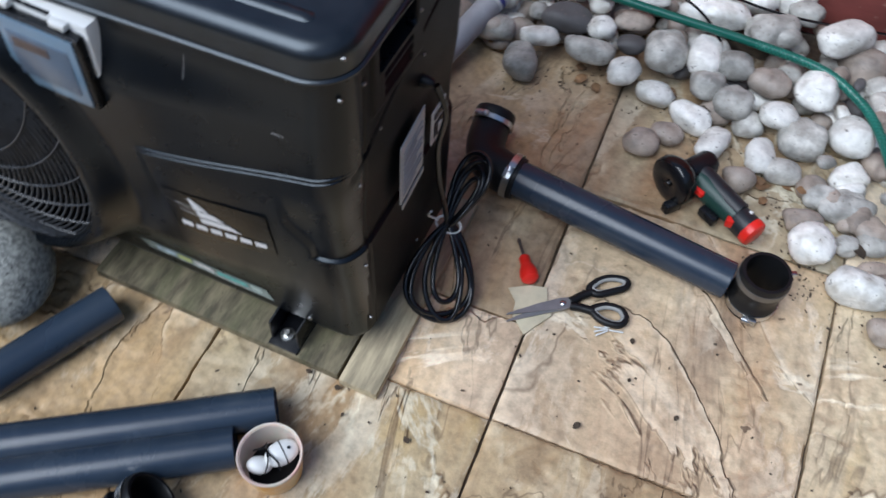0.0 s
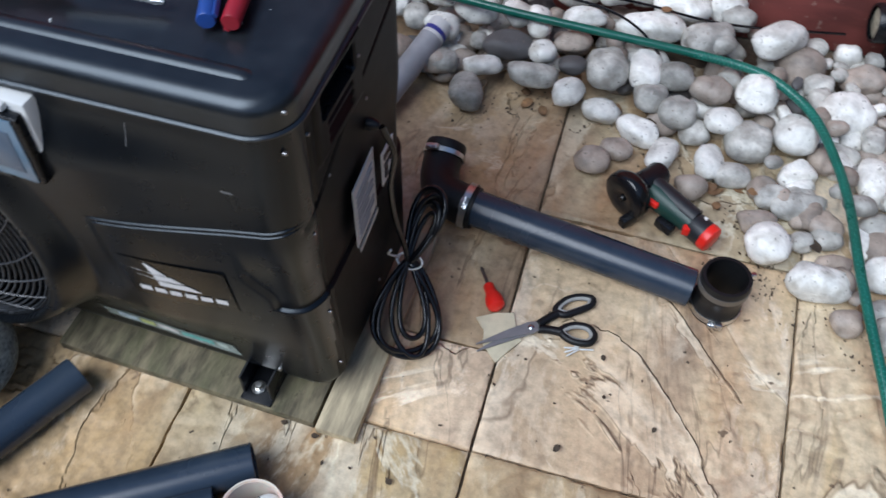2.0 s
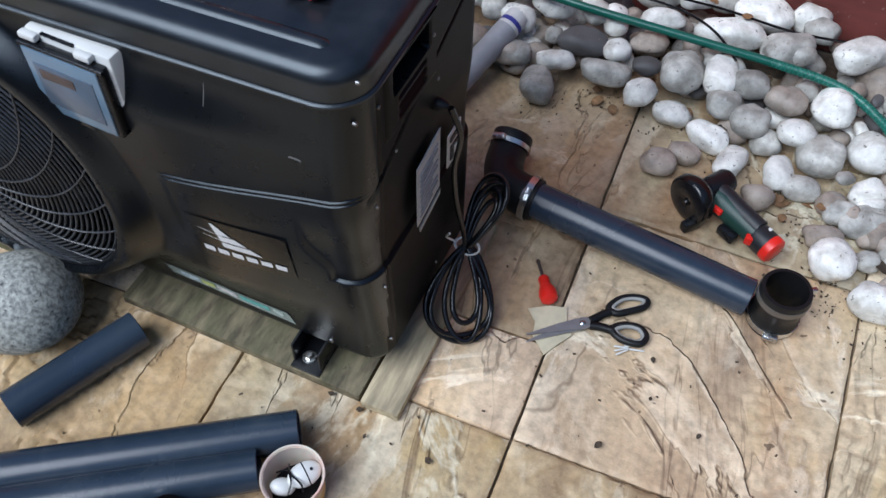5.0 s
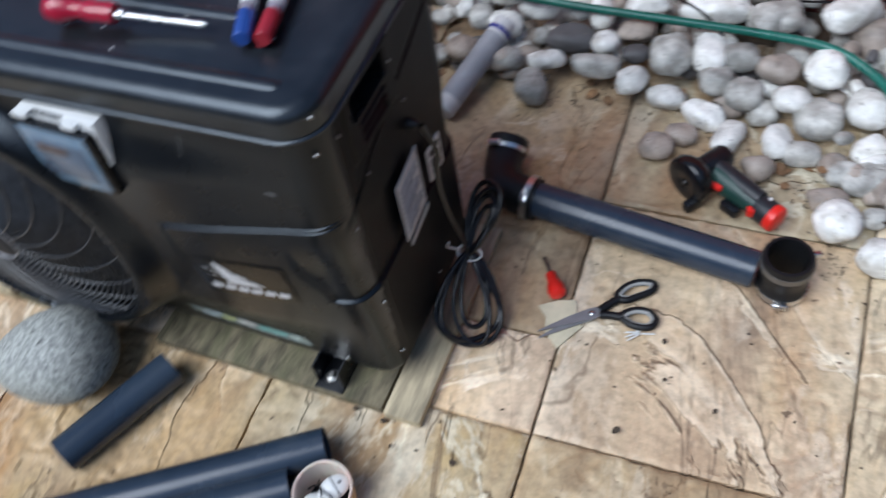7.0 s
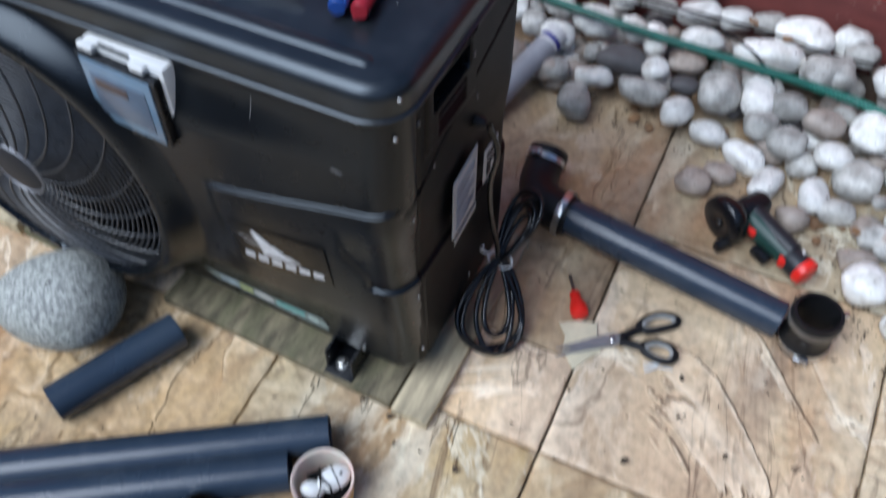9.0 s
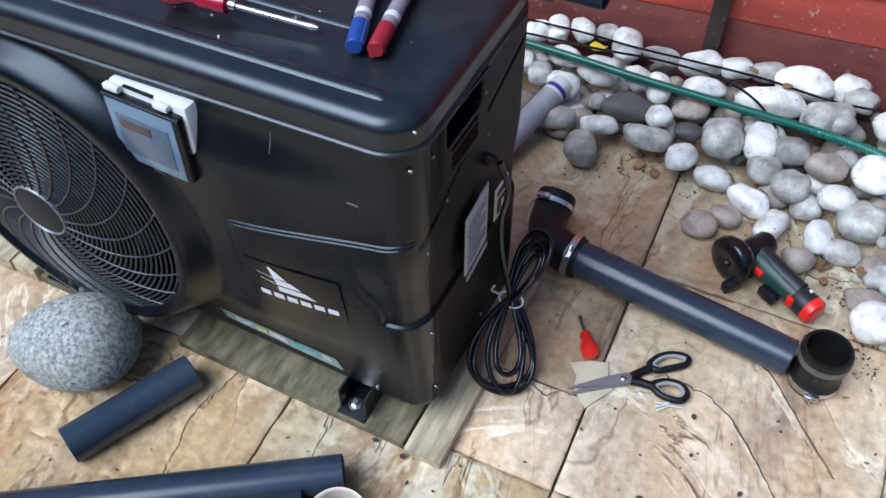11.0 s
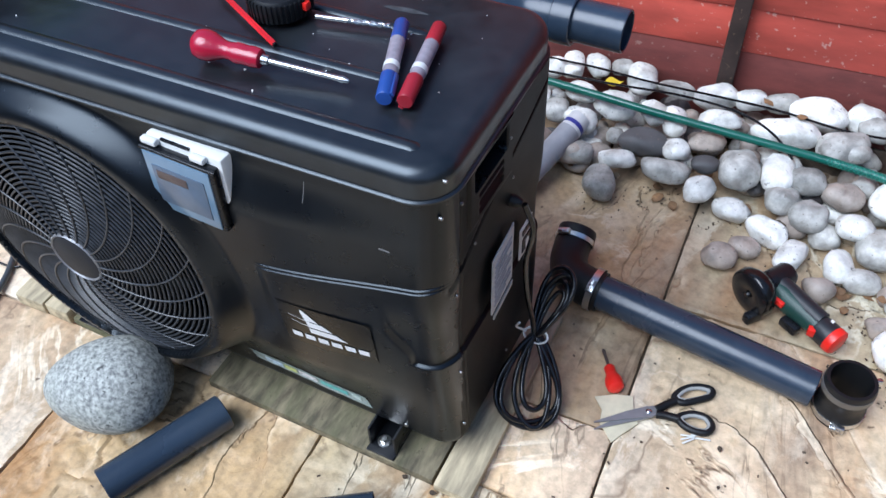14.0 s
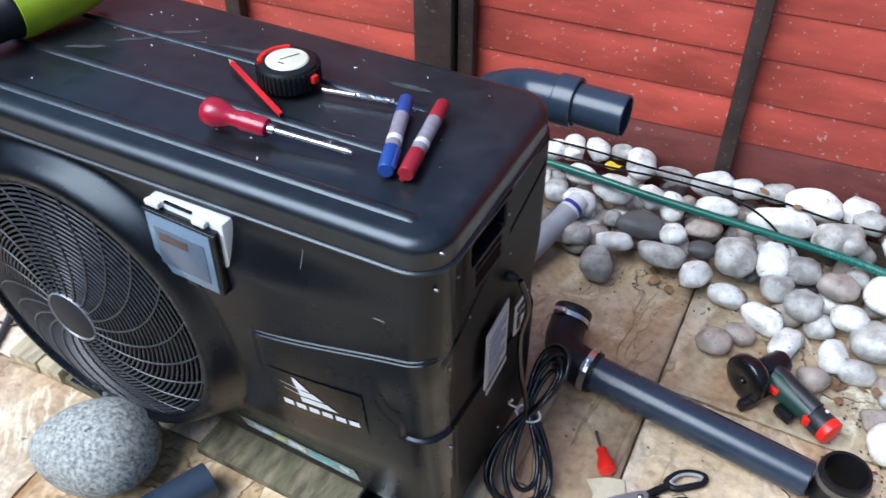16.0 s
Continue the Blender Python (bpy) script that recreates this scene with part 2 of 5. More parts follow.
    h.inputs[1].default_value = 2.0
    fine = n.new("ShaderNodeMath")
    fine.operation = "MULTIPLY"
    fine.inputs[1].default_value = 0.30
    l.new(tex(30, 6, 0, sh), fine.inputs[0])
    ledge = n.new("ShaderNodeMath")
    ledge.operation = "MULTIPLY_ADD"
    l.new(ramp(tex(2.1, 6, 1.5, ro=0.55), (0.459, 0.0), (0.467, 1.0)), ledge.inputs[0])
    ledge.inputs[1].default_value = 0.35
    l.new(fine.outputs[0], ledge.inputs[2])
    l.new(ledge.outputs[0], h.inputs[2])
    bp = n.new("ShaderNodeBump")
    bp.inputs["Strength"].default_value, bp.inputs["Distance"].default_value = 1.0, 0.011
    l.new(h.outputs[0], bp.inputs["Height"])
    l.new(bp.outputs[0], b.inputs["Normal"])
    return m


SLAB = sandstone()
SLAB_PALE = sandstone("pale_sandstone", (1.55, 1.6), 0.95)
SLAB_WARM = sandstone("warm_sandstone", (1.02, 1.10), 1.22)
SLAB_DULL = sandstone("dull_brown_sandstone", (0.86, 0.94), 1.08)
JOINT = material("sandy_joint", (0.10, 0.075, 0.05), 0.95, vary=0.4, scale=60, bump=0.8, bscale=90)
FENCE_RED = material("red_stained_wood", (0.43, 0.066, 0.043), 0.6, scale=16, vary=0.3, bump=0.3, bscale=60, stain=(0.30, 0.05, 0.036), stain_amt=0.6, stain_scale=4, random_shift=0.07, stretch=(0.22, 1, 1), specks=0.4, speck_color=(0.6, 0.5, 0.42), speck_scale=90.0)
GRAVEL_BOARD = material("dirty_red_board", (0.17, 0.042, 0.034), 0.75, scale=14, vary=0.35, bump=0.4, bscale=60, stain=(0.055, 0.030, 0.024), stain_amt=0.8, stain_scale=6, stretch=(0.3, 1, 1), specks=0.35, speck_color=(0.4, 0.3, 0.24), speck_scale=60.0)
FENCE_POST = material("dark_brown_wood", (0.040, 0.024, 0.019), 0.7, vary=0.3, bump=0.3, bscale=70, specks=0.3, speck_color=(0.3, 0.2, 0.12))
PLY = material("mossy_plywood", (0.150, 0.126, 0.076), 0.85, scale=60, vary=0.55, bump=0.6, bscale=90, stain=(0.075, 0.083, 0.036), stain_amt=0.8, stain_scale=14, stretch=(1, 0.25, 1), specks=0.5, speck_color=(0.04, 0.035, 0.02))
BATTEN = material("weathered_timber", (0.42, 0.35, 0.225), 0.8, vary=0.35, scale=70, bump=0.5, bscale=90, stretch=(1, 0.15, 1), stain=(0.16, 0.13, 0.08), stain_amt=0.5, stain_scale=20)
GRANITE = material("granite", (0.50, 0.51, 0.46), 0.7, scale=150, color2=(0.14, 0.145, 0.14), bump=0.6, bscale=110, stain=(0.33, 0.35, 0.30), stain_amt=0.5, stain_scale=9, specks=0.85, speck_color=(0.045, 0.045, 0.045), speck_scale=120.0)
HOSE = material("green_hose", (0.006, 0.10, 0.072), 0.3, vary=0.15, bump=0.05)
PEB_WHITE = material("white_stone", (0.74, 0.73, 0.68), 0.6, scale=36, vary=0.22, bump=0.5, bscale=70, stain=(0.40, 0.37, 0.31), stain_amt=0.75, stain_scale=24, random_shift=0.15, specks=0.75, speck_color=(0.15, 0.13, 0.11), speck_scale=120.0)
PEB_GREY = material("grey_stone", (0.40, 0.39, 0.355), 0.62, scale=32, vary=0.40, bump=0.5, bscale=70, stain=(0.22, 0.20, 0.17), stain_amt=0.7, stain_scale=22, random_shift=0.22, specks=0.75, speck_color=(0.15, 0.13, 0.11), speck_scale=120.0)
PEB_BROWN = material("brown_stone", (0.31, 0.255, 0.21), 0.62, scale=30, vary=0.38, bump=0.5, bscale=70, stain=(0.42, 0.39, 0.35), stain_amt=0.5, stain_scale=18, random_shift=0.2, specks=0.75, speck_color=(0.15, 0.13, 0.11), speck_scale=120.0)
PEB_DARK = material("dark_stone", (0.10, 0.095, 0.095), 0.6, scale=16, vary=0.2, bump=0.25, bscale=70, random_shift=0.2, specks=0.75, speck_color=(0.15, 0.13, 0.11), speck_scale=120.0)

# ---------------------------------------------------------------- ground and slabs
bm = bmesh.new()
bmesh.ops.create_grid(bm, x_segments=40, y_segments=40, size=30.0)
for v in bm.verts:
    v.co.z = -0.014
single("ground", bm, JOINT, "sandy brown soil under the paving slabs", "ground", kind="structure")

patio = new("pavement")
tagged(patio, "buff riven sandstone slabs laid with dark open joints", "pavement", kind="structure")
XJ = [-1.47, -1.05, -0.63, -0.2155, 0.1955, 0.610, 1.03, 1.45]
YJ = [-1.32, -0.878, -0.438, -0.0003, 0.440, 0.89]


def lay(x, y):
    """The slabs run a little out of square."""
    lean = 0.040 - 0.031 * smooth01(0.2, 0.62, x)
    return x - lean * y, y + 0.037 * x


slab_seed = 0
for ix in range(len(XJ) - 1):
    rows_of = YJ if ix != 3 else [-1.32, -0.878, -0.438, -0.0003, 0.160, 0.89]
    for y0, y1 in zip(rows_of, rows_of[1:]):
        x0, x1 = XJ[ix], XJ[ix + 1]
        slab_seed += 1
        bm = bmesh.new()
        N = 90 if -0.7 < x0 < 0.7 and -0.5 < y0 < 0.6 else 14
        vs = [[None] * (N + 1) for _ in range(N + 1)]
        g = 0.0022
        off = Vector((slab_seed * 3.1, slab_seed * 1.7, 0))
        for i in range(N + 1):
            for j in range(N + 1):
                x, y = x0 + g + (x1 - x0 - 2 * g) * i / N, y0 + g + (y1 - y0 - 2 * g) * j / N
                p = Vector((x, y, 0)) + off
                h = noise.fractal(p * 5, 1.0, 2.0, 3) * 0.0022
                k = noise.noise(Vector((p.x * 4.6, p.y * 2.6, 4.0)) + Vector((0.35 * noise.noise(p * 14), 0.2 * noise.noise(p * 30), 0))) * 5
                h += 0.0036 * smooth01(0.43, 0.49, k - math.floor(k)) * smooth01(-0.25, 0.25, noise.noise(p * 3.3 + Vector((9, 2, 1))))
                e = min(i, j, N - i, N - j)
                z = h - 0.0015 - (0.003 if e == 0 else 0)
                if e == 0:
                    x += 0.0012 * noise.noise(p * 30)
                    y += 0.0012 * noise.noise(p * 30 + Vector((5, 0, 0)))
                vs[i][j] = bm.verts.new((*lay(x, y), z))
        for i in range(N):
            for j in range(N):
                bm.faces.new((vs[i][j], vs[i + 1][j], vs[i + 1][j + 1], vs[i][j + 1]))
        rim = [e for e in bm.edges if e.is_boundary]
        ex = bmesh.ops.extrude_edge_only(bm, edges=rim)
        for v in ex["geom"]:
            if isinstance(v, bmesh.types.BMVert):
                v.co.z = -0.02
        part("slab", bm, SLAB_PALE if ix == 3 and y0 == -0.0003 else SLAB_DULL if (ix, y0) in ((3, 0.160), (4, 0.440)) else SLAB_WARM if ix in (2, 3, 4) and y0 == -0.438 else SLAB, patio)

# ---------------------------------------------------------------- fence
FENCE = T((0.09, 0.985, 0)) @ rot("Z", 6)
fence = thing("fence", (0.09, 0.985, 0), "red stained timber fence of overlapping horizontal boards", "fence")
bz = 0.0
heights = [0.169] + [0.094] * 11
for i, h in enumerate(heights):
    bm = box((6.0, 0.014, h + 0.02), FENCE @ T((0, 0.012, bz + h / 2)) @ rot("X", -3 if i else 0), 0.003)
    part("gravel_board" if i == 0 else "board", bm, GRAVEL_BOARD if i == 0 else FENCE_RED, fence, "dirty dark red gravel board" if i == 0 else "")
    bz += h
# the batten at -0.548 paints the dark shadow gap beside the post
for px, w, name in ((0.016, 0.032, "batten"), (-0.615, 0.085, "post"), (-0.548, 0.035, "batten"), (-1.12, 0.04, "batten"), (0.62, 0.034, "batten"), (1.25, 0.09, "post"), (-1.7, 0.034, "batten")):
    part(name, box((w, 0.03 if name == "batten" else 0.09, 1.24), FENCE @ T((px + 0.021, -0.012 if name == "batten" else 0.0, 0.62)), 0.003), FENCE_POST, fence, "dark brown stained timber")

# unseen plain walls, added behind and beside the camera to block low skylight
WALL = material("light_block_grey", (0.10, 0.10, 0.10), 0.85, scale=3, vary=0.2, bump=0.3)
for name, size, at in (("wall_south", (7.0, 0.2, 1.6), (-0.3, -3.2, 0.786)), ("wall_east", (0.2, 5.4, 2.0), (2.9, -0.4, 0.986)), ("wall_west", (0.2, 5.4, 1.6), (-3.4, -0.4, 0.786))):
    single(name, box(size, T(at), 0.01), WALL, "unseen plain dull wall added to block low skylight", "wall", kind="structure")

# ---------------------------------------------------------------- heat pump
PX0, PX1, PY0, PY1 = -0.815, 0.004, -0.022, 0.305
FANC, FANR = (-0.53, 0.305), 0.205
ZB, ZL, ZT = 0.049, 0.560, 0.603
CORNER = 0.040


def outline(n_side, r, inset):
    """Points and outward normals round the rounded plan of the cabinet, from the front's far end."""
    x0, x1, y0, y1 = PX0 + inset, PX1 - inset, PY0 + inset, PY1 - inset
    r = max(0.004, r - inset)
    seq = []

    def line(a, b, nrm, n):
        for k in range(n):
            t = k / n
            seq.append(((a[0] + (b[0] - a[0]) * t, a[1] + (b[1] - a[1]) * t), nrm))

    def arc(c, a0, n):
        for k in range(n):
            a = radians(a0 + 90 * k / n)
            seq.append(((c[0] + r * math.cos(a), c[1] + r * math.sin(a)), (math.cos(a), math.sin(a))))

    line((x0 + r, y0), (x1 - r, y0), (0, -1), n_side)
    arc((x1 - r, y0 + r), -90, 12)
    line((x1, y0 + r), (x1, y1 - r), (1, 0), 90)
    arc((x1 - r, y1 - r), 0, 8)
    line((x1 - r, y1), (x0 + r, y1), (0, 1), 20)
    arc((x0 + r, y1 - r), 90, 8)
    line((x0, y1 - r), (x0, y0 + r), (-1, 0), 20)
    arc((x0 + r, y0 + r), 180, 8)
    return seq


def front_shift(x, y, z):
    """The front leans back towards the base and bows out towards the fan."""
    bow = smooth01(0.01, -0.23, x) * smooth01(0.09, 0.20, z) * (1 - smooth01(0.47, 0.545, z))
    skew = 0.026 * (x + 0.22) * smooth01(0.36, 0.54, z)
    return (0.030 * (1 - smooth01(ZB, 0.42, z)) - 0.020 * bow + skew) * (1 - smooth01(0.0, 0.10, y - PY0))


def relief(x, y, nx, ny, z):
    """How far the cabinet's skin stands out from its plain form."""
    d = 0.0
    front = ny < -0.3
    s = x if front else PX1 + max(0.0, y - PY0 - CORNER) * 0.6
    if nx > -0.5 and ny < 0.9:
        # lower panel stands proud below the long ledge
        lz = 0.393
        fade = smooth01(-0.245, -0.228, s)
        tail = 1 - smooth01(-0.016, 0.004, s)
        d += fade * (0.0022 * (1 - smooth01(lz - 0.0009, lz + 0.0009, z)) + 0.0022 * (1 - smooth01(lz - 0.0052, lz - 0.0034, z))) * tail
        d += 0.0036 * (1 - fade) * (1 - smooth01(0.27, 0.43, z))
        # recess towards the corner, with a second ledge under it
        edge = -0.072 + 0.028 * smooth01(0.335, 0.275, z) ** 2
        inside = smooth01(edge - 0.005, edge + 0.002, s) * smooth01(0.2575, 0.2615, z) * (1 - smooth01(0.30, 0.37, z))
        d -= 0.0052 * inside
    if nx > 0.9:
        # handle plate with its grip opening and vents on the end panel
        plate = smooth01(0.040, 0.044, y) * (1 - smooth01(0.158, 0.162, y)) * smooth01(0.438, 0.442, z)
        d += 0.0035 * plate
        hole = smooth01(0.056, 0.060, y) * (1 - smooth01(0.138, 0.142, y)) * smooth01(0.515, 0.519, z) * (1 - smooth01(0.551, 0.555, z))
        d -= 0.035 * hole
        for vz in (0.462, 0.480, 0.498):
            d -= 0.004 * smooth01(0.066, 0.070, y) * (1 - smooth01(0.130, 0.134, y)) * (1 - smooth01(0.003, 0.007, abs(z - vz)))
        # upright seam where the end panel begins
        d -= 0.0016 * (1 - smooth01(0.0012, 0.0032, abs(y - 0.0245))) * (1 - smooth01(0.535, 0.545, z))
        # slanting seam line across the end panel
        seam = 0.405 + 0.55 * (y - 0.05)
        d -= 0.003 * (1 - smooth01(0.002, 0.005, abs(z - seam))) * (1 - plate)
    if front:
        r = math.hypot(x - FANC[0], z - FANC[1])
        aim = 0.040 + front_shift(x, PY0, z)
        d += aim * (1 - smooth01(FANR + 0.010, FANR + 0.054, r)) * (1 - smooth01(0.534, 0.559, z))
        if r < FANR + 0.004:
            d -= 0.10 * (1 - smooth01(FANR - 0.006, FANR + 0.004, r))
    return d


def skin(x, z):
    """The y of the front's skin."""
    cx = PX1 - CORNER
    if x <= cx:
        return PY0 - relief(x, PY0, 0, -1, z) + front_shift(x, PY0, z)
    a = math.asin(min(1, (x - cx) / CORNER))
    d = relief(x, PY0, math.sin(a), -math.cos(a), z)
    return PY0 + CORNER - (CORNER + d) * math.cos(a) + front_shift(x, PY0, z)


def side_x(y, z):
    """The x of the end panel's skin."""
    if y >= PY0 + CORNER:
        return PX1 + relief(PX1, y, 1, 0, z)
    c = PY0 + CORNER - y
    return PX1 - CORNER + math.sqrt(max(0, CORNER ** 2 - c * c))


def decal_front(corners, lift=0.0009, n=(10, 5)):
    """A thin sheet on the front's skin between four (x, z) corners, in order."""
    bm = bmesh.new()
    a, b, c, d = [Vector(q) for q in corners]
    g = []
    for i in range(n[0] + 1):
        row = []
        for j in range(n[1] + 1):
            u, v = i / n[0], j / n[1]
            p = (a * (1 - u) + b * u) * (1 - v) + (d * (1 - u) + c * u) * v
            row.append(bm.verts.new((p.x, skin(p.x, p.y) - lift, p.y)))
        g.append(row)
    for i in range(n[0]):
        for j in range(n[1]):
            bm.faces.new((g[i][j], g[i + 1][j], g[i + 1][j + 1], g[i][j + 1]))
    return bm


pump = thing("heat_pump", (-0.40, 0.14, 0.018), "black plastic pool heat pump standing on mossy plywood", "heat pump")
bm = bmesh.new()
zs = sorted({round(ZB + (ZL - ZB) * k / 120, 5) for k in range(121)} | {round(0.385 + 0.0004 * k, 5) for k in range(26)} | {round(0.251 + 0.001 * k, 5) for k in range(17)})
rings = []
for z in zs:
    low = 0.022 * (1 - math.sqrt(max(0.0, 1 - (max(0.0, ZB + 0.022 - z) / 0.022) ** 2)))
    ring = []
    for (x, y), (nx, ny) in outline(220, CORNER, low):
        d = relief(x, y, nx, ny, z)
        lift = 0.036 * min(1.0, max(0.0, (x + 0.235) / 0.225)) * smooth01(0.20, 0.40, z) * (1 - smooth01(0.405, 0.555, z)) if nx > -0.5 else 0.0
        ring.append(bm.verts.new((x + nx * d, y + ny * d + front_shift(x, y, z), z + lift)))
    rings.append(ring)
for a, b in zip(rings, rings[1:]):
    for i in range(len(a)):
        j = (i + 1) % len(a)
        bm.faces.new((a[i], a[j], b[j], b[i]))
bm.faces.new(rings[0][::-1])
body = part("cabinet_shell", bm, BLACK, pump)
body.data.materials.append(END_PANEL)
for poly in body.data.polygons:
    if poly.normal.x > 0.2 and poly.center.x > PX1 - 0.06 and poly.center.y > 0.0245:
        poly.material_index = 1
# dark red plate paints the reddish reflection seen in the grip opening
part("grip_liner", box((0.004, 0.088, 0.044), T((PX1 - 0.030, 0.099, 0.535))), material("painted_red_reflection", (0.06, 0.014, 0.011), 0.6), pump, "dark reddish plate painted as the reflection in the grip opening")

# lid with rolled edge
bm = bmesh.new()
rings = []
prof = [(0.012, ZL - 0.003), (-0.004, ZL - 0.002), (-0.0062, ZL - 0.001), (-0.0062, ZL + 0.001), (-0.005, ZL + 0.0024), (-0.003, ZL + 0.003), (-0.003, ZT - 0.021)]
for k in range(11):
    a = radians(90 * k / 10)
    prof.append((-0.003 + 0.019 * (1 - math.cos(a)), ZT - 0.020 + 0.017 * math.sin(a)))
prof += [(0.045, ZT - 0.0025), (0.06, ZT - 0.002)]
for ins, z in prof:
    rings.append([bm.verts.new((x, y, z)) for (x, y), _ in outline(40, 0.044, ins)])
for a, b in zip(rings, rings[1:]):
    for i in range(len(a)):
        j = (i + 1) % len(a)
        bm.faces.new((a[i], a[j], b[j], b[i]))
bm.faces.new(rings[-1])
SKEW = T((-0.22, PY0, 0)) @ rot("Z", 1.5) @ T((0.22, -PY0, 0))
bm.transform(SKEW)
lid = part("lid", bm, LIDMAT, pump)
for ry, x0, x1 in ((0.014, -0.75, -0.072), (0.104, -0.69, -0.150), (0.200, -0.69, -0.150)):
    bend_at = [(x1 + 0.02, ry, ZT - 0.0045)]
    pts = spline([(x0 - 0.02, ry - 0.002, ZT - 0.0045), (x0, ry - 0.002, ZT - 0.002), ((x0 + x1) / 2, ry, ZT - 0.0015), (x1, ry, ZT - 0.0015)] + bend_at, 10)
    part("raised_rib", sweep([SKEW @ (p - Vector((0, 0, 0.0092))) for p in pts], 0.0115, 28), LIDMAT, lid)

# fan
FM = T((FANC[0], PY0 - 0.009, FANC[1])) @ rot("X", 90)
part("fan_ring", lathe([(FANR - 0.006, -0.05), (FANR - 0.006, 0.022), (FANR, 0.0275), (FANR + 0.008, 0.0265), (FANR + 0.012, 0.021), (FANR + 0.006, 0.0)], FM, 96), BLACK2, pump)


def dome(r):
    return 0.024 + 0.026 * (1 - (r / FANR) ** 2)


bm = bmesh.new()
for k in range(23):
    r = 0.046 + (FANR - 0.050) * k / 22
    pts = [FM @ Vector((r * math.cos(2 * math.pi * i / 72), r * math.sin(2 * math.pi * i / 72), dome(r))) for i in range(72)]
    sweep(pts, 0.0017, 8, bm, closed=True)
grille = part("grille", bm, WIRE, pump, "dusty black concentric wire rings")
for k in range(22):
    a0 = 2 * math.pi * k / 22
    pts = []
    for i in range(12):
        r = 0.040 + (FANR - 0.038) * i / 11
        a = a0 + 0.62 * (i / 11) ** 1.3
        pts.append(FM @ Vector((r * math.cos(a), r * math.sin(a), dome(r) + 0.0016)))
    part("spoke", sweep(pts, 0.0015, 8), WIRE, grille)
part("hub", lathe([(0.0, dome(0) + 0.004), (0.034, dome(0) + 0.003), (0.040, dome(0) - 0.001), (0.040, dome(0) - 0.012), (0, dome(0) - 0.012)], FM, 48), material("grey_badge", (0.020, 0.021, 0.024), 0.6, spec=0.25), grille, "plain grey round badge")
part("hub_rim", lathe([(0.0385, dome(0) + 0.001), (0.0405, dome(0) + 0.003), (0.0425, dome(0) + 0.001), (0.0425, dome(0) - 0.006), (0.0385, dome(0) - 0.006)], FM, 48, closed=True), material("dim_silver", (0.30, 0.30, 0.31), 0.4, 0.6), grille, "thin silver ring")
for k in range(3):
    a0 = 2 * math.pi * k / 3
    own = bmesh.new()
    g = []
    for i in range(10):
        row = []
        for j in range(8):
            r = 0.04 + 0.14 * i / 9
            a = a0 + (j / 7) * (1.5 - 0.4 * i / 9)
            row.append(own.verts.new(FM @ Vector((r * math.cos(a), r * math.sin(a), -0.055 + 0.04 * (j / 7)))))
        g.append(row)
    for i in range(9):
        for j in range(7):
            own.faces.new((g[i][j], g[i + 1][j], g[i + 1][j + 1], g[i][j + 1]))
    bmesh.ops.solidify(own, geom=own.faces[:], thickness=0.002)
    # blades coloured near-black for the shade inside the fan
    part("fan_blade", own, SHADE_BLACK, pump)
# corner lugs of the grille
for a in (48, -42, 138, 222):
    p = FM @ Vector(((FANR + 0.012) * math.cos(radians(a)), (FANR + 0.012) * math.sin(radians(a)), 0.018))
    part("grille_lug", box((0.034, 0.02, 0.014), T(p) @ rot("Y", -a + 90), 0.004), BLACK2, pump)

# display with flip cover
DX, DZ, DY = -0.309, 0.496, -0.022
DM = T((DX, DY, DZ)) @ rot("X", -1) @ rot("Z", -2)
COVER = material("smoky_blue_cover", (0.13, 0.21, 0.29), 0.12, spec=0.8, vary=0.06)
display = part("display_housing", box((0.110, 0.062, 0.100), DM @ T((0, 0.014, 0.002)), 0.004), WHITE_PL, pump, "white plastic display housing")
part("cover_frame", box((0.106, 0.012, 0.093), DM @ T((-0.003, -0.022, -0.0045)), 0.003), BLACK2, display, "dark frame of the flip cover")
part("flip_cover", box((0.096, 0.003, 0.086), DM @ T((-0.004, -0.0285, -0.005)), 0.001), COVER, display, "smoky blue transparent flip cover")
part("screen", box((0.076, 0.0012, 0.056), DM @ T((-0.004, -0.0303, -0.007)), 0.0003), material("screen_grey", (0.085, 0.12, 0.17), 0.25), display, "blue grey display face")
part("dark_readout", box((0.044, 0.0010, 0.012), DM @ T((-0.014, -0.0311, 0.009)), 0.0003), material("readout_brown", (0.085, 0.06, 0.055), 0.4), display, "dark brown readout window")
for hx, hw in ((-0.044, 0.022), (0.026, 0.020)):
    part("hinge", box((hw, 0.009, 0.008), DM @ T((hx, -0.021, 0.0475)), 0.002), WHITE_PL, display)
part("hinge_slot", box((0.042, 0.004, 0.003), DM @ T((-0.010, -0.0165, 0.0515)), 0.001), BLACK2, display)
part("hinge_pin", sweep([DM @ Vector((-0.056, -0.027, 0.040)), DM @ Vector((0.052, -0.027, 0.040))], 0.0026, 10), BLACK2, display)
part("latch", box((0.020, 0.006, 0.008), DM @ T((0.002, -0.027, -0.050)), 0.002), BLACK2, display)

# front markings drawn as plain shapes
WHITE_INK = material("white_print", (0.78, 0.78, 0.78), 0.5, vary=0.03)
panel = part("badge_panel", decal_front([(-0.224, 0.244), (-0.094, 0.244), (-0.094, 0.334), (-0.224, 0.334)], 0.0007, (16, 10)), material("gloss_black_sticker", (0.004, 0.0045, 0.005), 0.26, spec=0.4), pump, "glossy black rectangular sticker")
